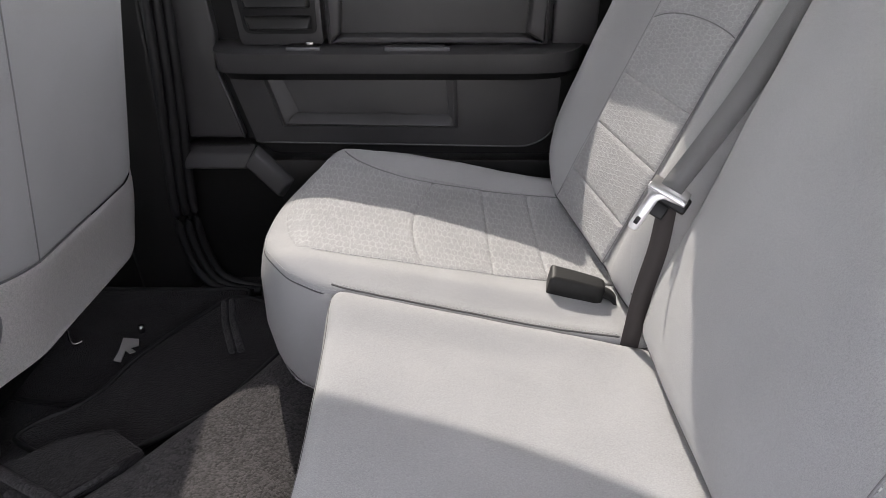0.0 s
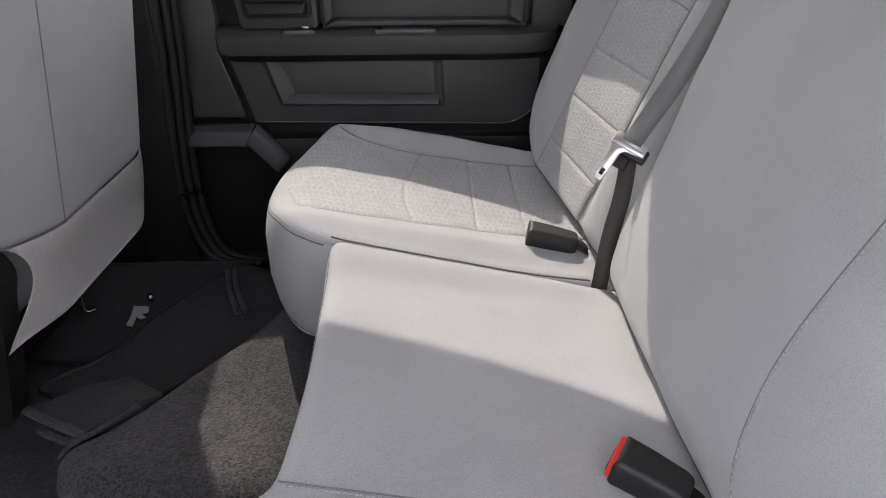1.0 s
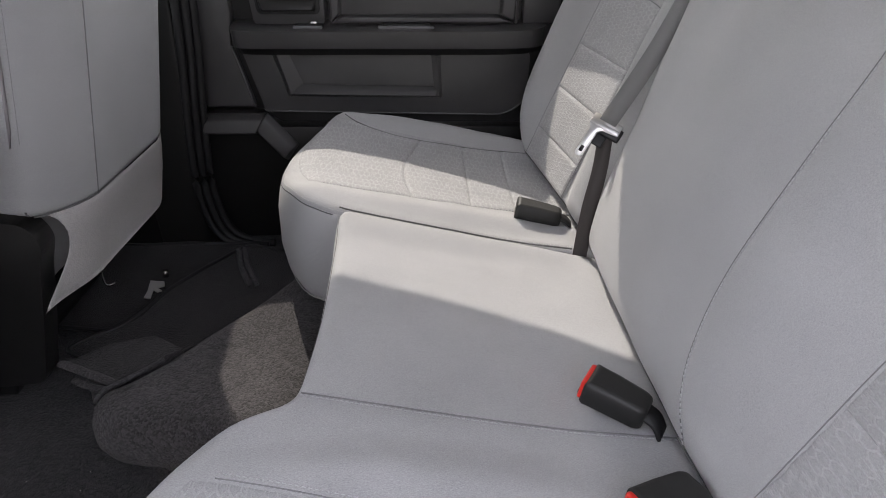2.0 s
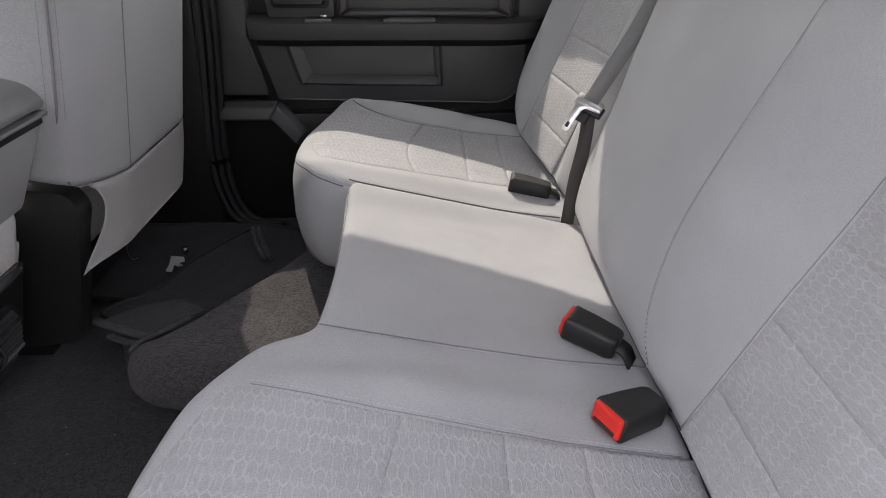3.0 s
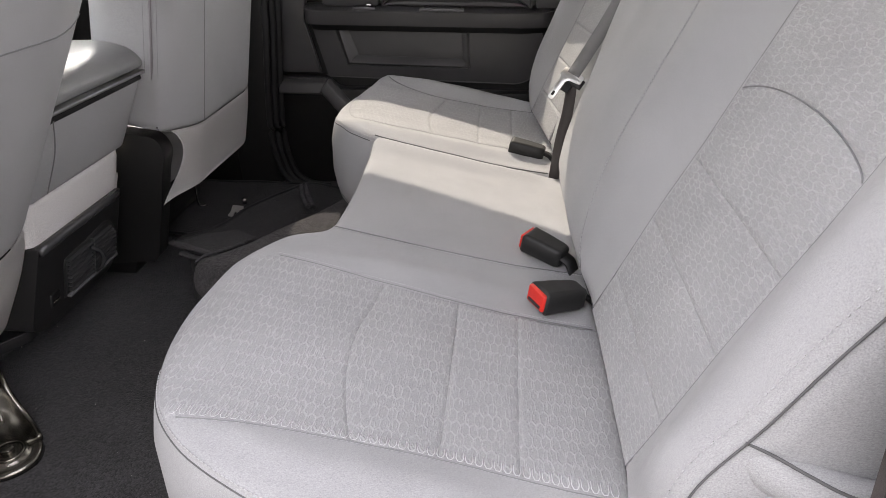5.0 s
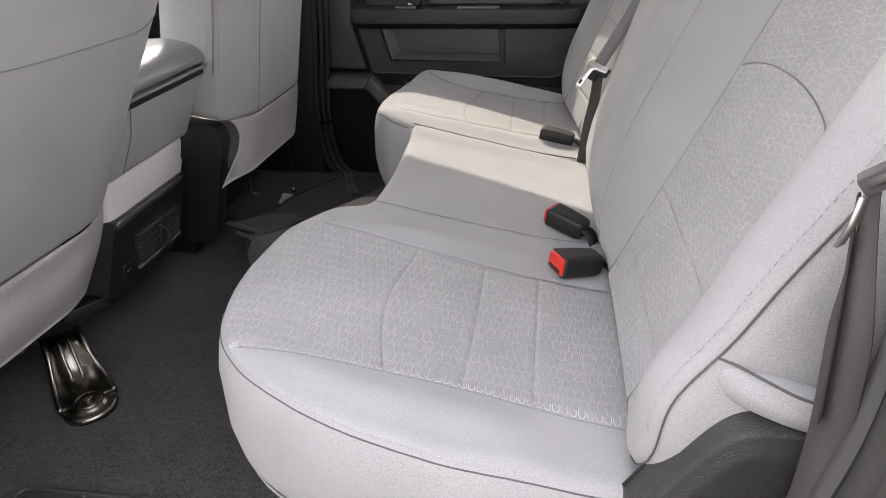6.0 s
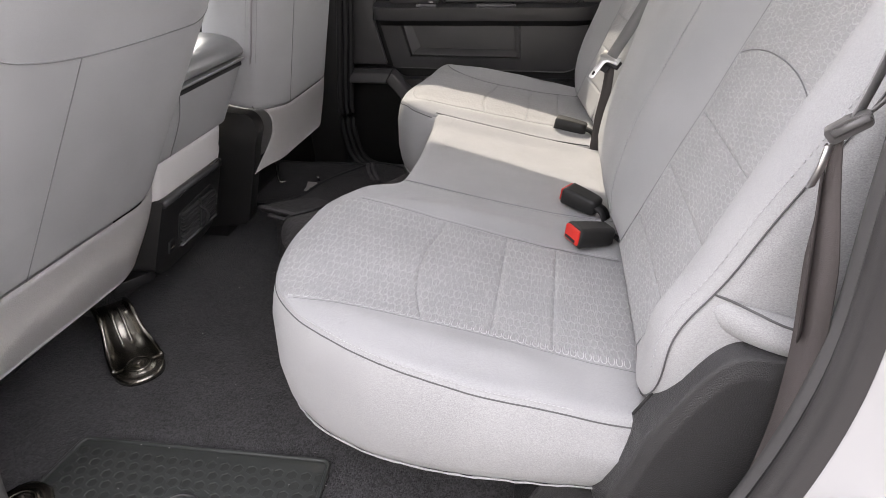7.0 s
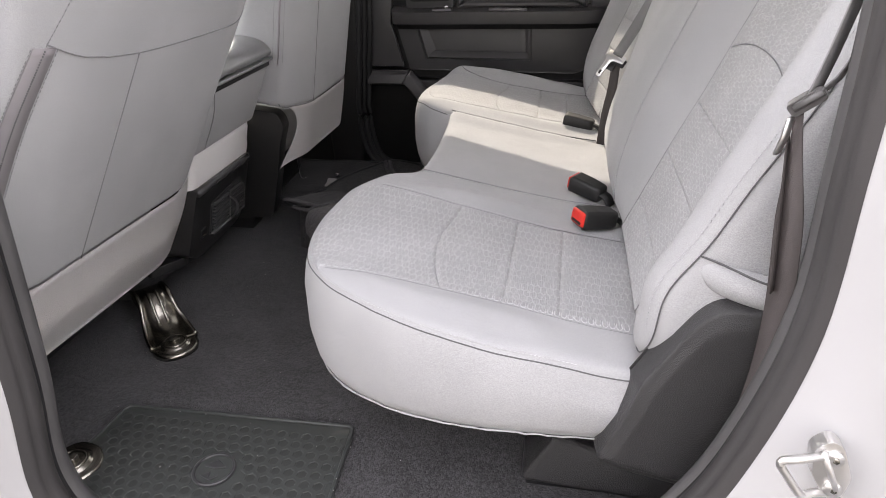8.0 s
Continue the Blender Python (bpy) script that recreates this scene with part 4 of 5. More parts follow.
def on_face(bm):
    bm.transform(mc @ vm)
    return bm


VENT_SHAPE = fillet([(0.368, -0.045), (0.545, -0.040), (0.552, 0.010), (0.520, 0.048), (0.374, 0.034)], [0.006, 0.012, 0.03, 0.02, 0.008])
part("vent_frame", on_face(prism([(0.4555 + (y - 0.4555) * 1.08, z * 1.16) for y, z in VENT_SHAPE], -0.004, 0.0035, "x", 0.0015, 1)), BLACK, box)
part("vent_well", on_face(prism(VENT_SHAPE, 0.0, 0.0048, "x", 0.0008, 1)), BLACK_SOFT, box)
for i in range(8):
    z = -0.036 + i * 0.0102
    right = 0.543 - 0.6 * max(0.0, z - 0.012)
    part("vent_slat", on_face(hull_bm([(0.004, 0.371, z), (0.004, right, z), (0.004, right, z + 0.0026), (0.004, 0.371, z + 0.0026)], [(0.0135, 0.373, z - 0.001), (0.0135, right - 0.002, z - 0.001), (0.0125, right - 0.002, z + 0.0012), (0.0125, 0.373, z + 0.0012)], 0.0005)), VENT, box)
part("vent_sill", on_face(box_bm((0.003, 0.368, -0.0500), (0.0125, 0.545, -0.0435), 0.002, 2)), EDGE_HIGHLIGHT, box)
part("vent_divider", on_face(box_bm((0.004, 0.452, -0.044), (0.0125, 0.458, 0.042), 0.002)), BLACK, box)
part("vent_knob", on_face(tube(spline([(0.008, 0.462, -0.046), (0.022, 0.461, -0.030), (0.029, 0.459, -0.004), (0.026, 0.452, 0.020), (0.014, 0.440, 0.032)], 14), [0.0022, 0.0032, 0.0040, 0.0045, 0.0048, 0.005, 0.005, 0.005, 0.0052, 0.0055, 0.0058, 0.006, 0.006, 0.0055], 8, squash=0.7)), VENT, box, "curved grey vent thumb tab")
part("power_socket", on_face(box_bm((-0.002, 0.318, -0.045), (0.0055, 0.345, -0.014), 0.003)), BLACK_SOFT, box)
part("socket_tab", on_face(box_bm((0.004, 0.322, -0.0335), (0.0075, 0.341, -0.030), 0.001, 1)), STEEL, box)


# steel feet that bolt the seats to the floor
def seat_foot(at, turn, label, arm=True):
    t = thing("seat_anchor", label, "bracket", at, "seat anchors")
    t.rotation_euler = (0, 0, radians(turn))
    sh = [Vector(q) for q in even(fillet([(-0.02, -0.036), (0.03, -0.056), (0.075, -0.038), (0.086, 0.0), (0.075, 0.038), (0.03, 0.056), (-0.02, 0.036)], 0.026), 60)]
    part("foot_plate", pad(sh, [(0.0, 10.0), (0.0, 10.008), (0.004, 10.012)], lambda a, b: 0.012 + 0.007 * smooth01((0.036 - math.hypot(a - 0.034, b)) / 0.010), I4, 20), STEEL, t)
    part("raised_ring", tube([(0.034 + 0.024 * math.cos(q), 0.024 * math.sin(q), 0.0195) for q in (2 * math.pi * i / 28 for i in range(28))], 0.003, 6, True), STEEL, t)
    if arm:
        rib = spline([(-0.150, 0, 0.074), (-0.118, 0, 0.084), (-0.086, 0, 0.086), (-0.064, 0, 0.068), (-0.046, 0, 0.038), (-0.018, 0, 0.018), (0.03, 0, 0.012)], 28)
        wid = [0.037 + 0.016 * smooth01((i - 11) / 15) for i in range(28)]
        part("arm", ribbon(rib, [(0, w, 0) for w in wid], 0.008), STEEL, t)
        bm = bmesh.new()
        for sg in (-1, 1):      # the turned-down sides
            rows = [[bm.verts.new(q + Vector((-0.004 * k, sg * w, -min(0.030, q.z - 0.004) * k))) for k in (0.0, 1.0)] for w, q in zip(wid, rib)]
            for a, b in zip(rows, rows[1:]):
                bm.faces.new((a[0], a[1], b[1], b[0]))
        bmesh.ops.solidify(bm, geom=list(bm.faces), thickness=0.003)
        part("side_wall", bm, STEEL, t)
        for sg in (-1, 1):
            part("flange", tube([q + Vector((0, sg * w * 0.93, 0.004)) for w, q in zip(wid, rib)], 0.0055, 8), STEEL, t)
            part("rib", tube([q + Vector((0, sg * 0.010, 0.004)) for w, q in zip(wid, rib)][7:21], 0.0042, 8), STEEL, t)
    part("bolt", prism([(0.03 + 0.013 * math.cos(q), 0.013 * math.sin(q)) for q in (math.pi / 3 * i for i in range(6))], 0.018, 0.027, "z", 0.002), STEEL, t)
    return t


seat_foot((-0.725, 0.105, 0.0), -42, "dark shiny steel foot bolting the driver seat to the carpet")
seat_foot((-0.716, -0.262, 0.0), -28, "dark shiny steel foot bolting the driver seat to the carpet", False)

rail = thing("seat_adjuster", "bright bent wire adjuster bar under the passenger seat", "seat adjuster", (-0.75, 1.05, 0.0))
rl = Matrix.Translation(rail.location).inverted()
part("bar", tube([rl @ p for p in spline([(-0.805, 1.10, 0.15), (-0.79, 1.075, 0.10), (-0.760, 1.02, 0.052), (-0.742, 1.03, 0.046)], 20)], 0.0030, 8), CHROME, rail)
part("bolt", tube([rl @ Vector((-0.642, 1.077, 0.034)), rl @ Vector((-0.642, 1.077, 0.050))], 0.007, 8), CHROME, rail)

at_m = Matrix.Translation(drv.location).inverted() @ Matrix.Translation((-0.80, 0.262, 0.115)) @ Matrix.Rotation(radians(58), 4, "Z")
cap = part("rail_cap", shifted_to(prism(fillet([(-0.055, -0.016), (0.035, -0.022), (0.055, 0.0), (0.040, 0.018), (-0.055, 0.016)], 0.012), -0.012, 0.010, "z", 0.004), at_m), BLACK_SOFT, drv, "black plastic end cap of the seat rail")
part("cap_rim", tube([at_m @ Vector((x, y, 0.010)) for x, y in fillet([(-0.045, -0.017), (0.035, -0.021), (0.053, 0.0), (0.040, 0.016), (-0.045, 0.015)], 0.012)], 0.0016, 6, True), VENT, cap)

sr = thing("seat_rail", "dark steel seat rail end with a bright bolt on the floor", "seat rail", (-0.82, 0.75, 0.0))
si = Matrix.Translation(sr.location).inverted()
part("rail", shifted_to(hull_bm([(-1.05, 0.70, 0.0), (-0.80, 0.70, 0.0), (-0.80, 0.77, 0.0), (-1.05, 0.77, 0.0)], [(-1.05, 0.705, 0.088), (-0.775, 0.705, 0.080), (-0.775, 0.76, 0.080), (-1.05, 0.76, 0.088)], 0.004), si), BLACK_SOFT, sr)
part("bolt", shifted_to(prism([(-0.785 + 0.011 * math.cos(q), 0.722 + 0.011 * math.sin(q)) for q in (math.pi / 3 * i for i in range(6))], 0.078, 0.092, "z", 0.002), si), CHROME, sr, "bright bolt head")

# ---- on the floor ----
tun = thing("carpet_hump", "dark grey pile carpet laid over a raised middle ledge", "carpet", (-0.3, 0.7, 0.0))
tt = Matrix.Translation(tun.location).inverted()
LEDGE = [(-0.497, 0.545), (-0.527, 0.522), (-0.522, 0.478), (-0.488, 0.442), (-0.43, 0.428), (-0.36, 0.424), (-0.2, 0.42), (0.05, 0.42), (0.14, 0.45), (0.14, 1.10), (0.08, 1.19), (-0.09, 1.19), (-0.175, 1.08), (-0.262, 0.915), (-0.345, 0.755), (-0.43, 0.632)]


def ledge_top(x, y):
    return 0.176 - 0.040 * smooth01((x + 0.27) / 0.16) + 0.004 * noise.noise(Vector((x * 9, y * 9, 0))) + 0.0015 * noise.noise(Vector((x * 40, y * 40, 2)))


part("carpet_sheet", pad(outline(LEDGE, 200, 3), [(0.075, 10.0), (0.060, 10.06), (0.030, 10.075), (0.010, 10.092), (0.0, 0.062), (0.001, 0.040), (0.007, 0.022), (0.018, 0.009), (0.032, 0.002), (0.045, 0.0)], ledge_top, tt, 40, (-0.2, 0.75)), CARPET_LOOSE, tun)
part("bound_edge", tube([tt @ Vector((x, y, ledge_top(x, y) - 0.014)) for x, y in spline2([(-0.452, 0.607), (-0.49, 0.558), (-0.515, 0.528), (-0.518, 0.50)], 24)], 0.0042, 6), CARPET, tun)
lip = thing("folded_mat", "dark grey carpet mat folded under, with two bound lips", "floor mat", (-0.55, 0.60, 0.0))
li = Matrix.Translation(lip.location).inverted()
part("flap", shifted_to(hull_bm([(-0.632, 0.616, 0.135), (-0.512, 0.548, 0.148), (-0.43, 0.640, 0.125), (-0.50, 0.690, 0.125), (-0.575, 0.672, 0.125)], [(-0.632, 0.616, 0.147), (-0.512, 0.548, 0.162), (-0.43, 0.640, 0.158), (-0.50, 0.690, 0.150), (-0.575, 0.672, 0.145)], 0.004), li), FOLD, lip)
part("under_fold", shifted_to(hull_bm([(-0.60, 0.60, 0.0), (-0.50, 0.545, 0.0), (-0.43, 0.66, 0.0), (-0.55, 0.70, 0.0)], [(-0.585, 0.600, 0.137), (-0.51, 0.560, 0.137), (-0.45, 0.64, 0.137), (-0.55, 0.68, 0.137)], 0.004), li), MAT_CLOTH, lip)
for pts in ([(-0.634, 0.617, 0.146), (-0.59, 0.590, 0.155), (-0.508, 0.548, 0.161)], [(-0.594, 0.582, 0.140), (-0.56, 0.563, 0.142), (-0.505, 0.540, 0.146)]):
    part("bound_lip", tube([li @ p for p in spline(pts, 12)], 0.0085, 8, squash=0.55), CARPET_LOOSE, lip)


def cloth_mat(name_label, poly, z, folds):
    m_ob = thing("carpet_mat", name_label, "floor mat", (-0.58, 0.98, 0.0), "carpet mats")
    mm = Matrix.Translation(m_ob.location).inverted()
    shp = [Vector(q) for q in even(fillet(poly, 0.02), 150)]
    top = lambda a, b: z + 0.005 * noise.noise(Vector((a * 11, b * 11, z * 90)))
    part("mat_sheet", pad(shp, [(0.0, 0.008), (0.0, 0.002), (0.004, 0.0)], top, mm, 24), MAT_CLOTH, m_ob)
    part("binding", tube([mm @ Vector((q.x, q.y, top(q.x, q.y))) for q in shp], 0.005, 6, True), BLACK_SOFT, m_ob, "black bound edge")
    for x, y in folds:
        part("fold", tube([mm @ p for p in spline([(x, y, z), (x + 0.03, y - 0.09, z + 0.006), (x + 0.075, y - 0.19, z + 0.016)], 14)], 0.007, 6, squash=0.7), CARPET, m_ob)
    return m_ob, mm


under, mu = cloth_mat("black carpet mat with a pale woven emblem under the front seat", [(-0.92, 0.90), (-0.70, 0.86), (-0.45, 0.92), (-0.45, 1.24), (-0.90, 1.24)], 0.034, ())
emblem = [(-0.668, 1.048), (-0.634, 1.044), (-0.626, 1.024), (-0.640, 1.016), (-0.624, 1.004), (-0.634, 0.998), (-0.646, 1.008), (-0.640, 0.972), (-0.656, 0.976), (-0.658, 1.004)]
part("emblem_patch", shifted_to(prism(emblem, 0.0385, 0.0410, "z", 0.0), mu), PALE, under, "small pale grey woven emblem", False)
over, mo = cloth_mat("black carpet mat with a bound edge lying over the far floor", [(-0.700, 0.728), (-0.667, 0.778), (-0.636, 0.797), (-0.603, 0.847), (-0.577, 0.927), (-0.524, 1.032), (-0.466, 1.128), (-0.440, 1.140), (-0.336, 1.10), (-0.30, 0.98), (-0.38, 0.80), (-0.50, 0.70), (-0.62, 0.69)], 0.085, ((-0.470, 1.118), (-0.455, 1.122)))
part("mat_bulk", shifted_to(hull_bm([(-0.62, 0.72, 0.0), (-0.50, 0.72, 0.0), (-0.33, 0.98, 0.0), (-0.45, 1.10, 0.0)], [(-0.63, 0.74, 0.078), (-0.50, 0.72, 0.078), (-0.33, 0.98, 0.078), (-0.46, 1.10, 0.078)], 0.01), mo), MAT_CLOTH, over)

rub = thing("rubber_mat", "black rubber floor mat with hexagon dimples and a round emblem", "floor mat", (-0.43, -0.22, 0.0))
rm = Matrix.Translation(rub.location).inverted()
shp = [Vector(q) for q in even(fillet([(-0.67, -0.335), (-0.70, -0.29), (-0.685, -0.118), (-0.21, -0.108), (-0.195, -0.345), (-0.19, -0.36), (-0.62, -0.36)], 0.012), 120)]
EMB = Vector((-0.424, -0.25))
cells = []
for i in range(-10, 11):
    for j in range(-6, 7):
        p = Vector((-0.44 + 0.025 * (i + 0.5 * (j % 2)), -0.235 + 0.02165 * j))
        if -0.672 < p.x < -0.212 and -0.340 < p.y < -0.128 and (p - EMB).length > 0.049:
            cells.append(p)
part("mat_base", pad(shp, [(0.0, 10.0), (0.0, 10.005), (0.002, 10.0065)], lambda a, b: 0.0065, rm, 6), RUBBER, rub)
part("raised_rim", tube([rm @ Vector((p.x, p.y, 0.0062)) for p in shp], 0.0042, 8, True), RUBBER, rub)
hexa = bpy.data.meshes.new("dimple")
bm = bmesh.new()
ring = [[bm.verts.new((r * math.cos(math.pi / 3 * q + math.pi / 6), r * math.sin(math.pi / 3 * q + math.pi / 6), z)) for q in range(6)] for r, z in ((0.0092, 0.0012), (0.0098, 0.0022), (0.0106, 0.0024), (0.01446, 0.0025), (0.01448, 0.0))]
for a, b in zip(ring, ring[1:]):
    for q in range(6):
        bm.faces.new((a[q], a[(q + 1) % 6], b[(q + 1) % 6], b[q]))
# dimple floor in the darkened rubber
bm.faces.new(ring[0]).material_index = 1
bm.to_mesh(hexa)
bm.free()
hexa.materials.append(RUBBER)
hexa.materials.append(RUBBER_SHADE)
for p in cells:
    o = new("dimple", hexa)
    o.parent = rub
    o.matrix_basis = rm @ Matrix.Translation((p.x, p.y, 0.0062))
ring_pts = [rm @ Vector((EMB.x + 0.035 * math.cos(q), EMB.y + 0.035 * math.sin(q), 0.010)) for q in (2 * math.pi * i / 40 for i in range(40))]
part("emblem_disc", shifted_to(prism([(EMB.x + 0.032 * math.cos(q), EMB.y + 0.032 * math.sin(q)) for q in (2 * math.pi * i / 40 for i in range(40))], 0.008, 0.0105, "z", 0.0), rm), RUBBER, rub, "smooth round emblem", False)
part("emblem_ring", tube(ring_pts, 0.0035, 8, True), RUBBER_SHINE, rub)
for pts in ([(-0.02, 0.004), (0.0, 0.02), (0.02, 0.006), (0.004, 0.0)], [(-0.016, -0.018), (-0.002, -0.008), (0.0, -0.02), (0.016, -0.014), (0.006, -0.026)]):
    part("emblem_relief", shifted_to(prism([(EMB.x + a, EMB.y + b) for a, b in pts], 0.010, 0.0135, "z", 0.001), rm), RUBBER_SHINE, rub)

# lint and grit
bm = bmesh.new()
rng = random.Random(4)
for _ in range(70):
    x, y = rng.uniform(-0.9, -0.1), rng.uniform(-0.34, 0.52)
    r = rng.uniform(0.0006, 0.0014)
    z = 0.002 if not (-0.7 < x < -0.19 and y < -0.1) else 0.0145
    bmesh.ops.create_icosphere(bm, subdivisions=1, radius=r, matrix=Matrix.Translation((x, y, z)))
solo("lint", bm, PALE, "tiny pale lint specks on the dark carpet", "lint", "stuff")

# ---- belts and buckles ----
def bk(a, b, h):
    return BACK @ Vector((a, b, h))


def buckle(at, turn, nose, red, label, size=(1.0, 1.0, 1.0)):
    t = thing("belt_buckle", label, "buckle", at, "belt buckles")
    t.rotation_euler = (0, radians(nose), radians(turn))
    t.scale = size
    sh = [Vector(q) for q in even(fillet([(0.0, -0.021), (0.0, 0.021), (0.072, 0.0185), (0.082, 0.014), (0.082, -0.014), (0.072, -0.0185)], 0.003), 60)]
    part("housing", pad(sh, [(0.003, 9.984), (0.0, 9.988), (0.0, 0.005), (0.0025, 0.0015), (0.006, 0.0)], lambda a, b: 0.0165 - 0.06 * max(0.0, a - 0.035), I4, 10), BUCKLE, t)
    if red:
        part("release_button", box_bm((-0.005, -0.0185, -0.0115), (0.010, 0.0185, 0.0135), 0.004, 3), RED, t, "red release button")
        part("slot", box_bm((-0.0062, -0.014, -0.0085), (0.0, 0.014, -0.0035), 0.0008, 1), BLACK_SOFT, t)
    part("stalk", ribbon(spline([(0.078, 0, 0.0), (0.095, 0, -0.004), (0.108, 0, -0.018)], 8), (0, 0.013, 0), 0.004), BLACK_SOFT, t)
    return t


buckle((0.155, 0.782, 0.357), -10, 9, False, "black plastic belt buckle lying on the narrow cushion")
buckle((0.181, 0.314, 0.360), -33, 9, True, "black belt buckle with a red button on the wide cushion", (0.88, 1.04, 1.04))
buckle((0.190, 0.134, 0.358), 29, 8, True, "black belt buckle with a red button on the wide cushion", (0.93, 1.12, 1.08))

cb = thing("seat_belt", "grey webbing seat belt hanging at the split of the backrests", "seat belt", bk(0.2, 0.67, 0.05))
ci = Matrix.Translation(cb.location).inverted()
AX = Vector((0.80, -0.50, -0.34)).normalized()       # across the webbing
BLADE = Vector((-0.55, -0.35, -0.75)).normalized()    # the way the latch tongue points
PLATE = Vector((0.225, 0.674, 0.498)) - BLADE * 0.066 + AX * 0.014
up = spline([bk(0.74, 0.705, 0.062), bk(0.5, 0.698, 0.062), bk(0.34, 0.692, 0.062), PLATE], 24)
part("webbing", ribbon([ci @ p for p in up], AX * 0.0135, 0.0014), WEB, cb)
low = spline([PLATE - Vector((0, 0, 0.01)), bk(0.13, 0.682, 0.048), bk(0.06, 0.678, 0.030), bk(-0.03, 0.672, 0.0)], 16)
# same strap below the plate, with the shade of the split in its colour
part("lower_webbing", ribbon([ci @ p for p in low], AX * 0.0125, 0.0016), WEB_SHADED, cb)


def tongue(parent, m):
    bm = prism(fillet([(-0.030, 0.010), (0.030, 0.010), (0.030, -0.012), (0.000, -0.016), (-0.006, -0.022), (-0.007, -0.074), (-0.010, -0.079), (-0.020, -0.079), (-0.023, -0.074), (-0.024, -0.020), (-0.030, -0.012)], 0.003), -0.0016, 0.0016, "z", 0.0008, 1)
    part("tongue", shifted_to(bm, m), CHROME_SOFT, parent, "bright metal latch tongue")
    bm = prism(fillet([(-0.0185, -0.058), (-0.0115, -0.058), (-0.0115, -0.070), (-0.0185, -0.070)], 0.001), -0.0022, 0.0022, "z", 0.0)
    part("latch_hole", shifted_to(bm, m), BLACK_SOFT, parent)
    part("tongue_cover", shifted_to(box_bm((-0.012, -0.022, -0.012), (0.036, 0.004, -0.002), 0.004, 2), m), BLACK_SOFT, parent)
    part("tongue_lip", shifted_to(box_bm((-0.031, -0.013, 0.001), (0.031, -0.003, 0.005), 0.002, 2), m), CHROME_SOFT, parent)
    part("clip", shifted_to(box_bm((-0.012, -0.045, -0.012), (0.014, -0.022, -0.004), 0.003, 2), m), BLACK_SOFT, parent)


yv = -BLADE
zv = AX.cross(yv).normalized()
xv = yv.cross(zv)
tm = Matrix(((xv.x, yv.x, zv.x, PLATE.x), (xv.y, yv.y, zv.y, PLATE.y), (xv.z, yv.z, zv.z, PLATE.z), (0, 0, 0, 1)))
tongue(cb, ci @ tm @ Matrix.Scale(0.80, 4))

nb = thing("seat_belt", "dark brown-grey seat belt hanging beside the open doorway", "seat belt", (0.37, -0.34, 0.70))
ni = Matrix.Translation(nb.location).inverted()
p1 = spline([(0.43, -0.32, 1.02), (0.405, -0.325, 0.86), (0.386, -0.33, 0.76), (0.374, -0.335, 0.715)], 16)
part("webbing", ribbon([ni @ Vector(p) for p in p1], (0.009, 0.012, -0.002), 0.0016), WEB, nb)
p2 = spline([(0.364, -0.336, 0.702), (0.374, -0.340, 0.62), (0.382, -0.341, 0.55), (0.389, -0.341, 0.48), (0.391, -0.340, 0.40), (0.387, -0.338, 0.33), (0.378, -0.334, 0.24)], 30)
wide_of = [0.25 + 0.75 * smooth01(i / 8) for i in range(30)]      # gathered under the plate
part("lower_webbing", ribbon([ni @ Vector(p) for p in p2], [(0.0095 * q, -0.013 * q, 0) for q in wide_of], 0.0016), WEB_BROWN, nb)
part("inner_webbing", ribbon([ni @ Vector(p) + Vector((-0.006, 0.006, 0)) for p in p2[1:14]], [(0.005 * q, 0.008 * q, 0) for q in wide_of[1:14]], 0.0016), WEB_SHADED, nb)
p3 = spline([(0.376, -0.334, 0.712), (0.396, -0.333, 0.735), (0.415, -0.330, 0.80), (0.44, -0.322, 0.95)], 12)
part("rear_webbing", ribbon([ni @ Vector(p) for p in p3], (0.006, 0.010, -0.003), 0.0016), WEB, nb)
pl = Matrix.Translation(ni @ Vector((0.366, -0.342, 0.708))) @ Matrix.Rotation(radians(-42), 4, "Y") @ Matrix.Rotation(radians(-20), 4, "Z") @ Matrix.Scale(0.8, 4)
bm = prism(fillet([(-0.019, -0.010), (0.022, -0.008), (0.024, 0.006), (0.008, 0.010), (-0.019, 0.008)], 0.005), -0.005, 0.005, "y", 0.003, 3)
part("latch_plate", shifted_to(bm, pl), PLATE_GREY, nb, "grey moulded latch plate")
part("plate_bar", shifted_to(tube([(-0.012, -0.006, 0.002), (0.022, -0.006, 0.003)], 0.0045, 10), pl), PLATE_GREY, nb)
part("tongue", ribbon([ni @ Vector((0.356, -0.345, 0.694)), ni @ Vector((0.3545, -0.345, 0.676)), ni @ Vector((0.351, -0.343, 0.658))], (0.0036, 0.003, 0), 0.0025), CHROME_SOFT, nb, "bright metal latch tongue")

# ---- the open doorway ----
cov = thing("seat_side_cover", "black grained plastic cover beside the rear bench", "seat trim", (0.32, -0.30, 0.2))
cm = Matrix.Translation(cov.location).inverted()
shp = [Vector(q) for q in even(fillet([(0.213, 0.196), (0.241, 0.270), (0.254, 0.312), (0.257, 0.328), (0.291, 0.397), (0.317, 0.440), (0.343, 0.461), (0.46, 0.459), (0.46, 0.115), (0.335, 0.160), (0.240, 0.180)], [0.014, 0.03, 0.01, 0.004, 0.03, 0.025, 0.02, 0.01, 0.01, 0.02, 0.014]), 170)]
part("cover", pad(shp, [(0.0, 9.979), (0.0, 0.050), (0.001, 0.046), (0.0060, 0.0125), (0.0066, 0.0095), (0.0078, 0.0070), (0.0100, 0.0056), (0.0130, 0.0050), (0.016, 0.0045)], lambda a, b: 0.03, cm @ Matrix(((1, 0, 0, 0), (0, 0, -1, -0.285), (0, 1, 0, 0), (0, 0, 0, 1))), 20), GRAINED, cov)
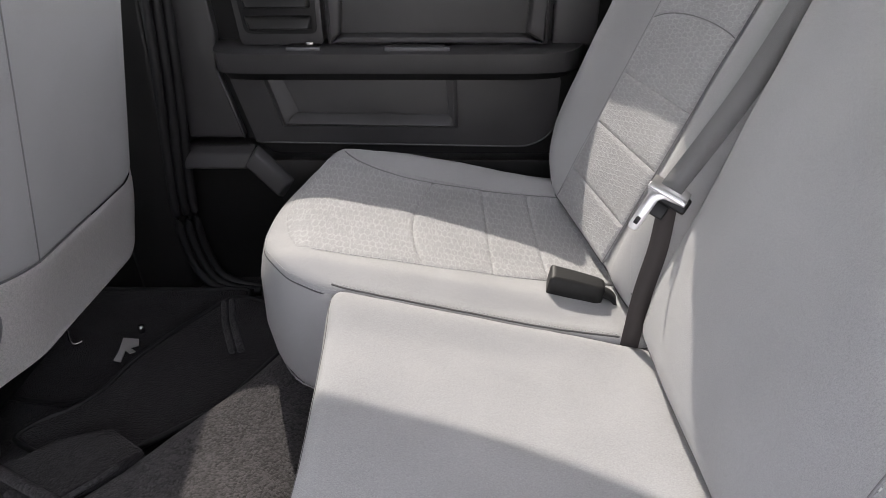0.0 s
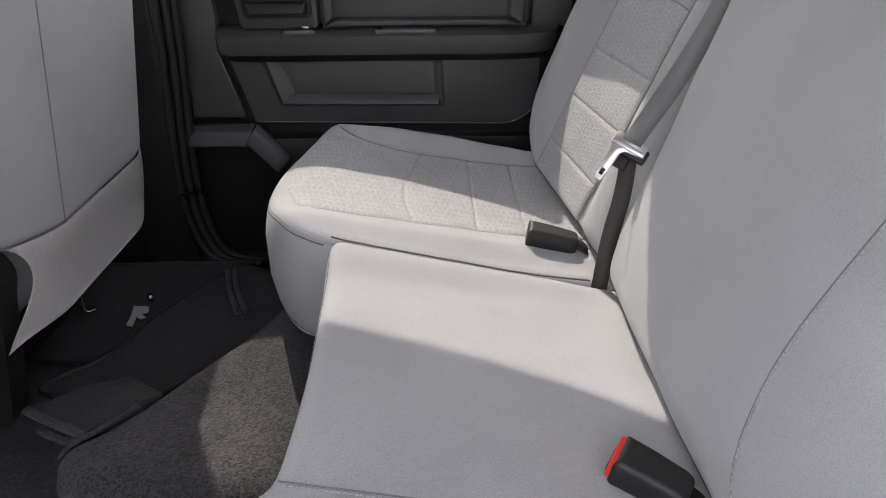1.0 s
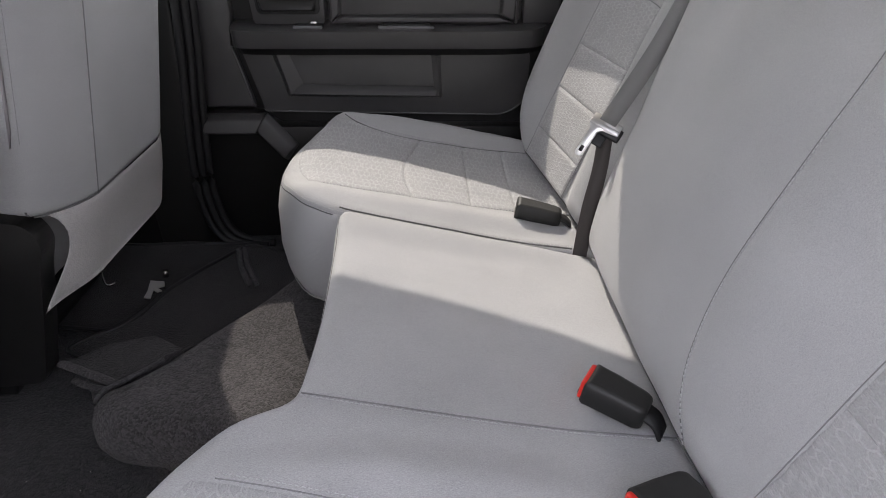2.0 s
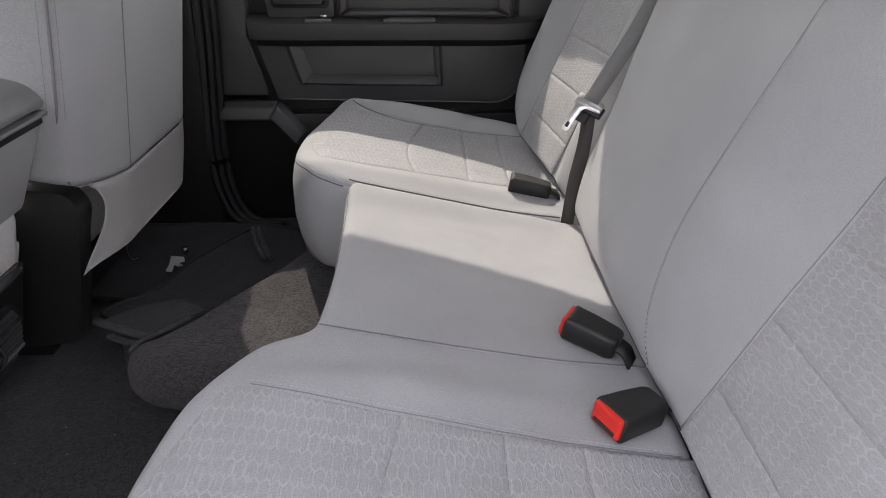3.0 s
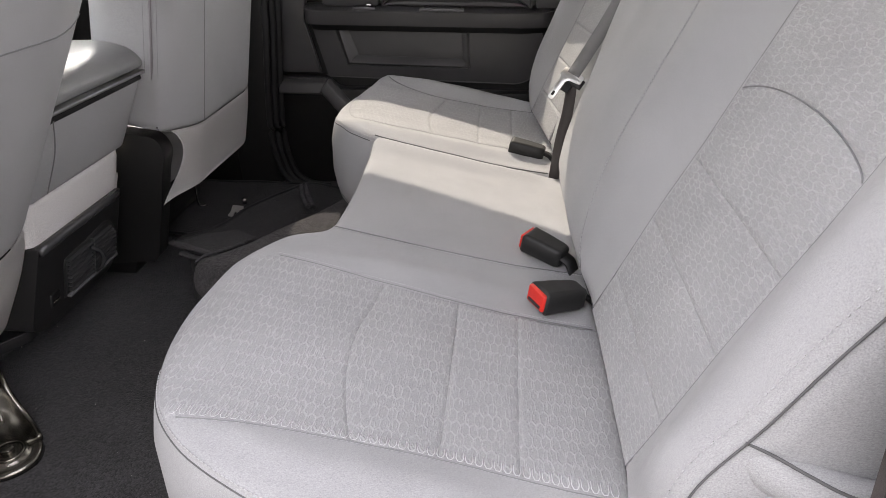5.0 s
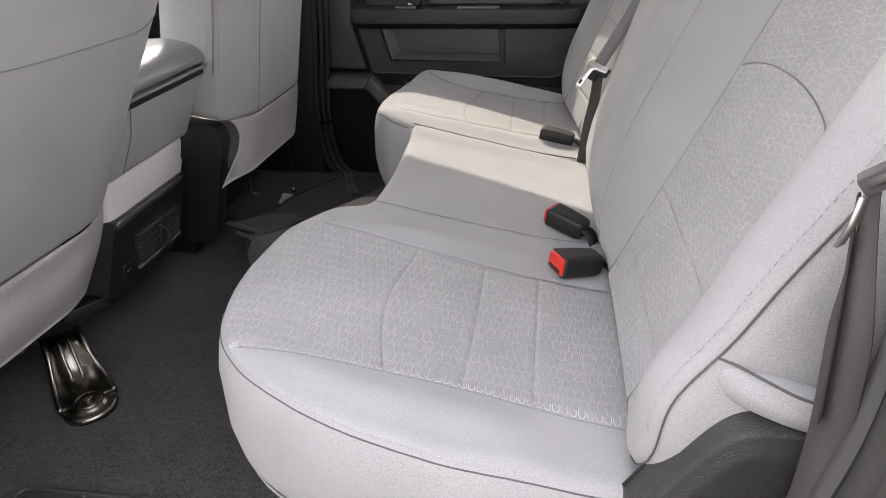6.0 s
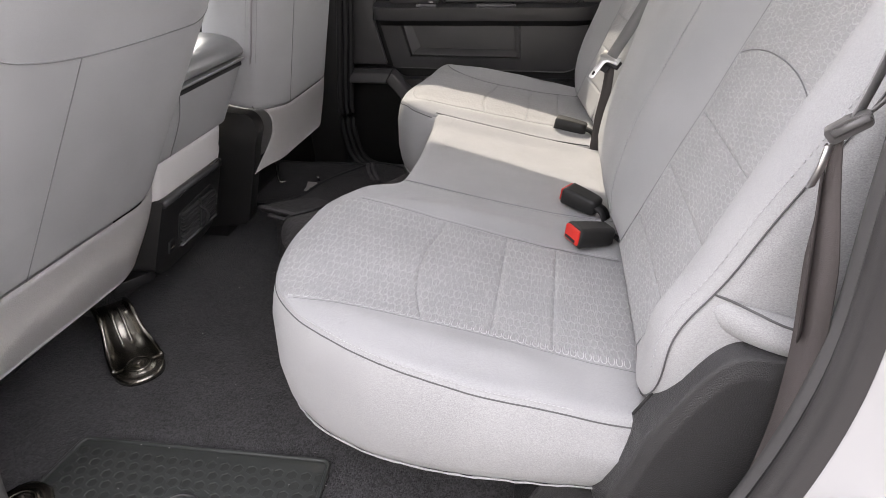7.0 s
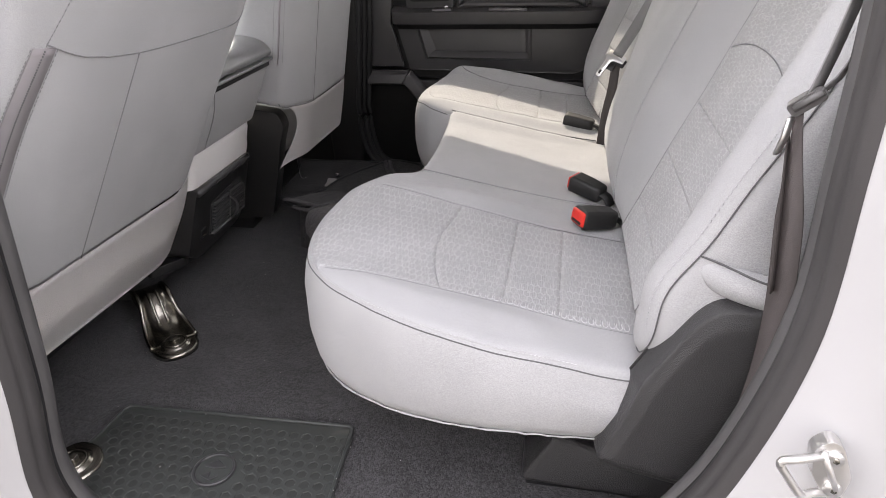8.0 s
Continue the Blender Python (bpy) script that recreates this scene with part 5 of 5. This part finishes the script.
part("edge_lip", tube([cm @ p for p in spline([(0.257, -0.267, 0.328), (0.275, -0.267, 0.362), (0.293, -0.267, 0.395), (0.303, -0.267, 0.408)], 40)], 0.0022, 8), BLACK_SOFT, cov, "thin black edge against the cushion")
low = thing("seat_hinge_cover", "black plastic lower hinge cover on the carpet", "seat trim", (0.25, -0.25, 0.0))
lo = Matrix.Translation(low.location).inverted()
part("cover", shifted_to(hull_bm([(0.112, -0.194, 0.012), (0.46, -0.215, 0.012), (0.46, -0.09, 0.012), (0.112, -0.09, 0.012)], [(0.167, -0.186, 0.112), (0.46, -0.205, 0.035), (0.46, -0.09, 0.035), (0.167, -0.09, 0.112)], 0.010), lo), GRAINED, low)
part("foot", shifted_to(box_bm((0.122, -0.188, 0.0), (0.46, -0.09, 0.014), 0.003), lo), BLACK_SOFT, low)

# the door opening: one path, with the seal, the flange and the painted jamb swept along it
OPENING = [(0.325, 1.16), (0.372, 0.95), (0.385, 0.80), (0.389, 0.66), (0.391, 0.50), (0.364, 0.35), (0.318, 0.22), (0.225, 0.08), (0.05, -0.01), (-0.15, -0.03), (-0.42, -0.03), (-0.56, 0.0), (-0.603, 0.10), (-0.568, 0.30), (-0.535, 0.57), (-0.500, 0.86), (-0.47, 1.05), (-0.44, 1.16)]
ring = spline([(x, 0, z) for x, z in OPENING], 130)


def sweep(profile, bm=None):
    """A strip along the opening; profile: rows (outward, y)."""
    bm = bm or bmesh.new()
    rows = []
    for i, p in enumerate(ring):
        d = (ring[min(i + 1, len(ring) - 1)] - ring[max(i - 1, 0)]).normalized()
        out = Vector((d.z, 0, -d.x))
        out = -out if out.dot(p - Vector((-0.1, 0, 0.55))) < 0 else out
        tumble = 0.62 * max(0.0, p.z - 0.86)
        rows.append([bm.verts.new(p + out * o + Vector((0, y + tumble, 0))) for o, y in profile])
    for a, b in zip(rows, rows[1:]):
        for k in range(len(profile) - 1):
            bm.faces.new((a[k], a[k + 1], b[k + 1], b[k]))
    return bm


jamb = thing("wall_near", "white painted body round the open rear doorway", "door frame", kind="structure")
part("inner_trim", sweep([(0.20, -0.30), (0.05, -0.318), (0.016, -0.335), (0.004, -0.348), (0.001, -0.360), (0.006, -0.366)]), TRIM_GREY, jamb, "dark grey plastic trim along the doorway")
part("trim_gap", sweep([(0.009, -0.360), (0.006, -0.366), (0.006, -0.374), (0.009, -0.378)]), BLACK_SOFT, jamb)
part("door_seal", sweep([(0.009, -0.372), (0.001, -0.376), (-0.003, -0.386), (-0.001, -0.396), (0.003, -0.400), (0.002, -0.404), (0.005, -0.411), (0.010, -0.415), (0.014, -0.418)]), SEAL_GREY, jamb, "grey rubber door seal")
part("painted_jamb", sweep([(0.005, -0.40), (0.011, -0.415), (0.017, -0.420), (0.026, -0.425), (0.040, -0.440), (0.065, -0.452), (0.10, -0.462), (0.13, -0.475), (0.145, -0.50), (0.16, -0.54), (0.20, -0.548), (0.38, -0.54)]), WHITE, jamb, "glossy white body paint")
st = thing("door_striker", "bare steel door striker loop on the white jamb", "door striker", (0.42, -0.45, 0.381))
sm = Matrix.Translation((-0.43, 0.45, -0.375))
part("striker_plate", shifted_to(prism(fillet([(0.414, 0.398), (0.428, 0.412), (0.440, 0.405), (0.456, 0.365), (0.452, 0.338), (0.438, 0.336), (0.420, 0.366)], 0.008), -0.466, -0.450, "y", 0.003, 2), sm), CHROME_SOFT, st)
wire = [(*q, 0) for q in fillet([(0.445, 0.395), (0.386, 0.392), (0.383, 0.386), (0.408, 0.349), (0.416, 0.344), (0.452, 0.344)], 0.008)[6:-6]]
part("loop", tube([sm @ Vector((x, -0.464 - 0.012 * smooth01((0.435 - x) / 0.03), z)) for x, z, _ in [(0.440, 0.395, 0)] + wire + [(0.446, 0.344, 0)]], 0.0042, 10), CHROME_SOFT, st)
part("brace", tube([sm @ Vector((0.421, -0.470, 0.401)), sm @ Vector((0.446, -0.470, 0.347))], 0.0032, 8), CHROME_SOFT, st)
for x, z in ((0.434, 0.392), (0.441, 0.353)):
    sc = part("screw", tube([sm @ Vector((x, -0.464, z)), sm @ Vector((x - 0.001, -0.4705, z))], 0.0085, 14), CHROME_SOFT, st)
    part("socket", tube([sm @ Vector((x, -0.4700, z)), sm @ Vector((x - 0.001, -0.4712, z))], 0.004, 6), STEEL, sc)
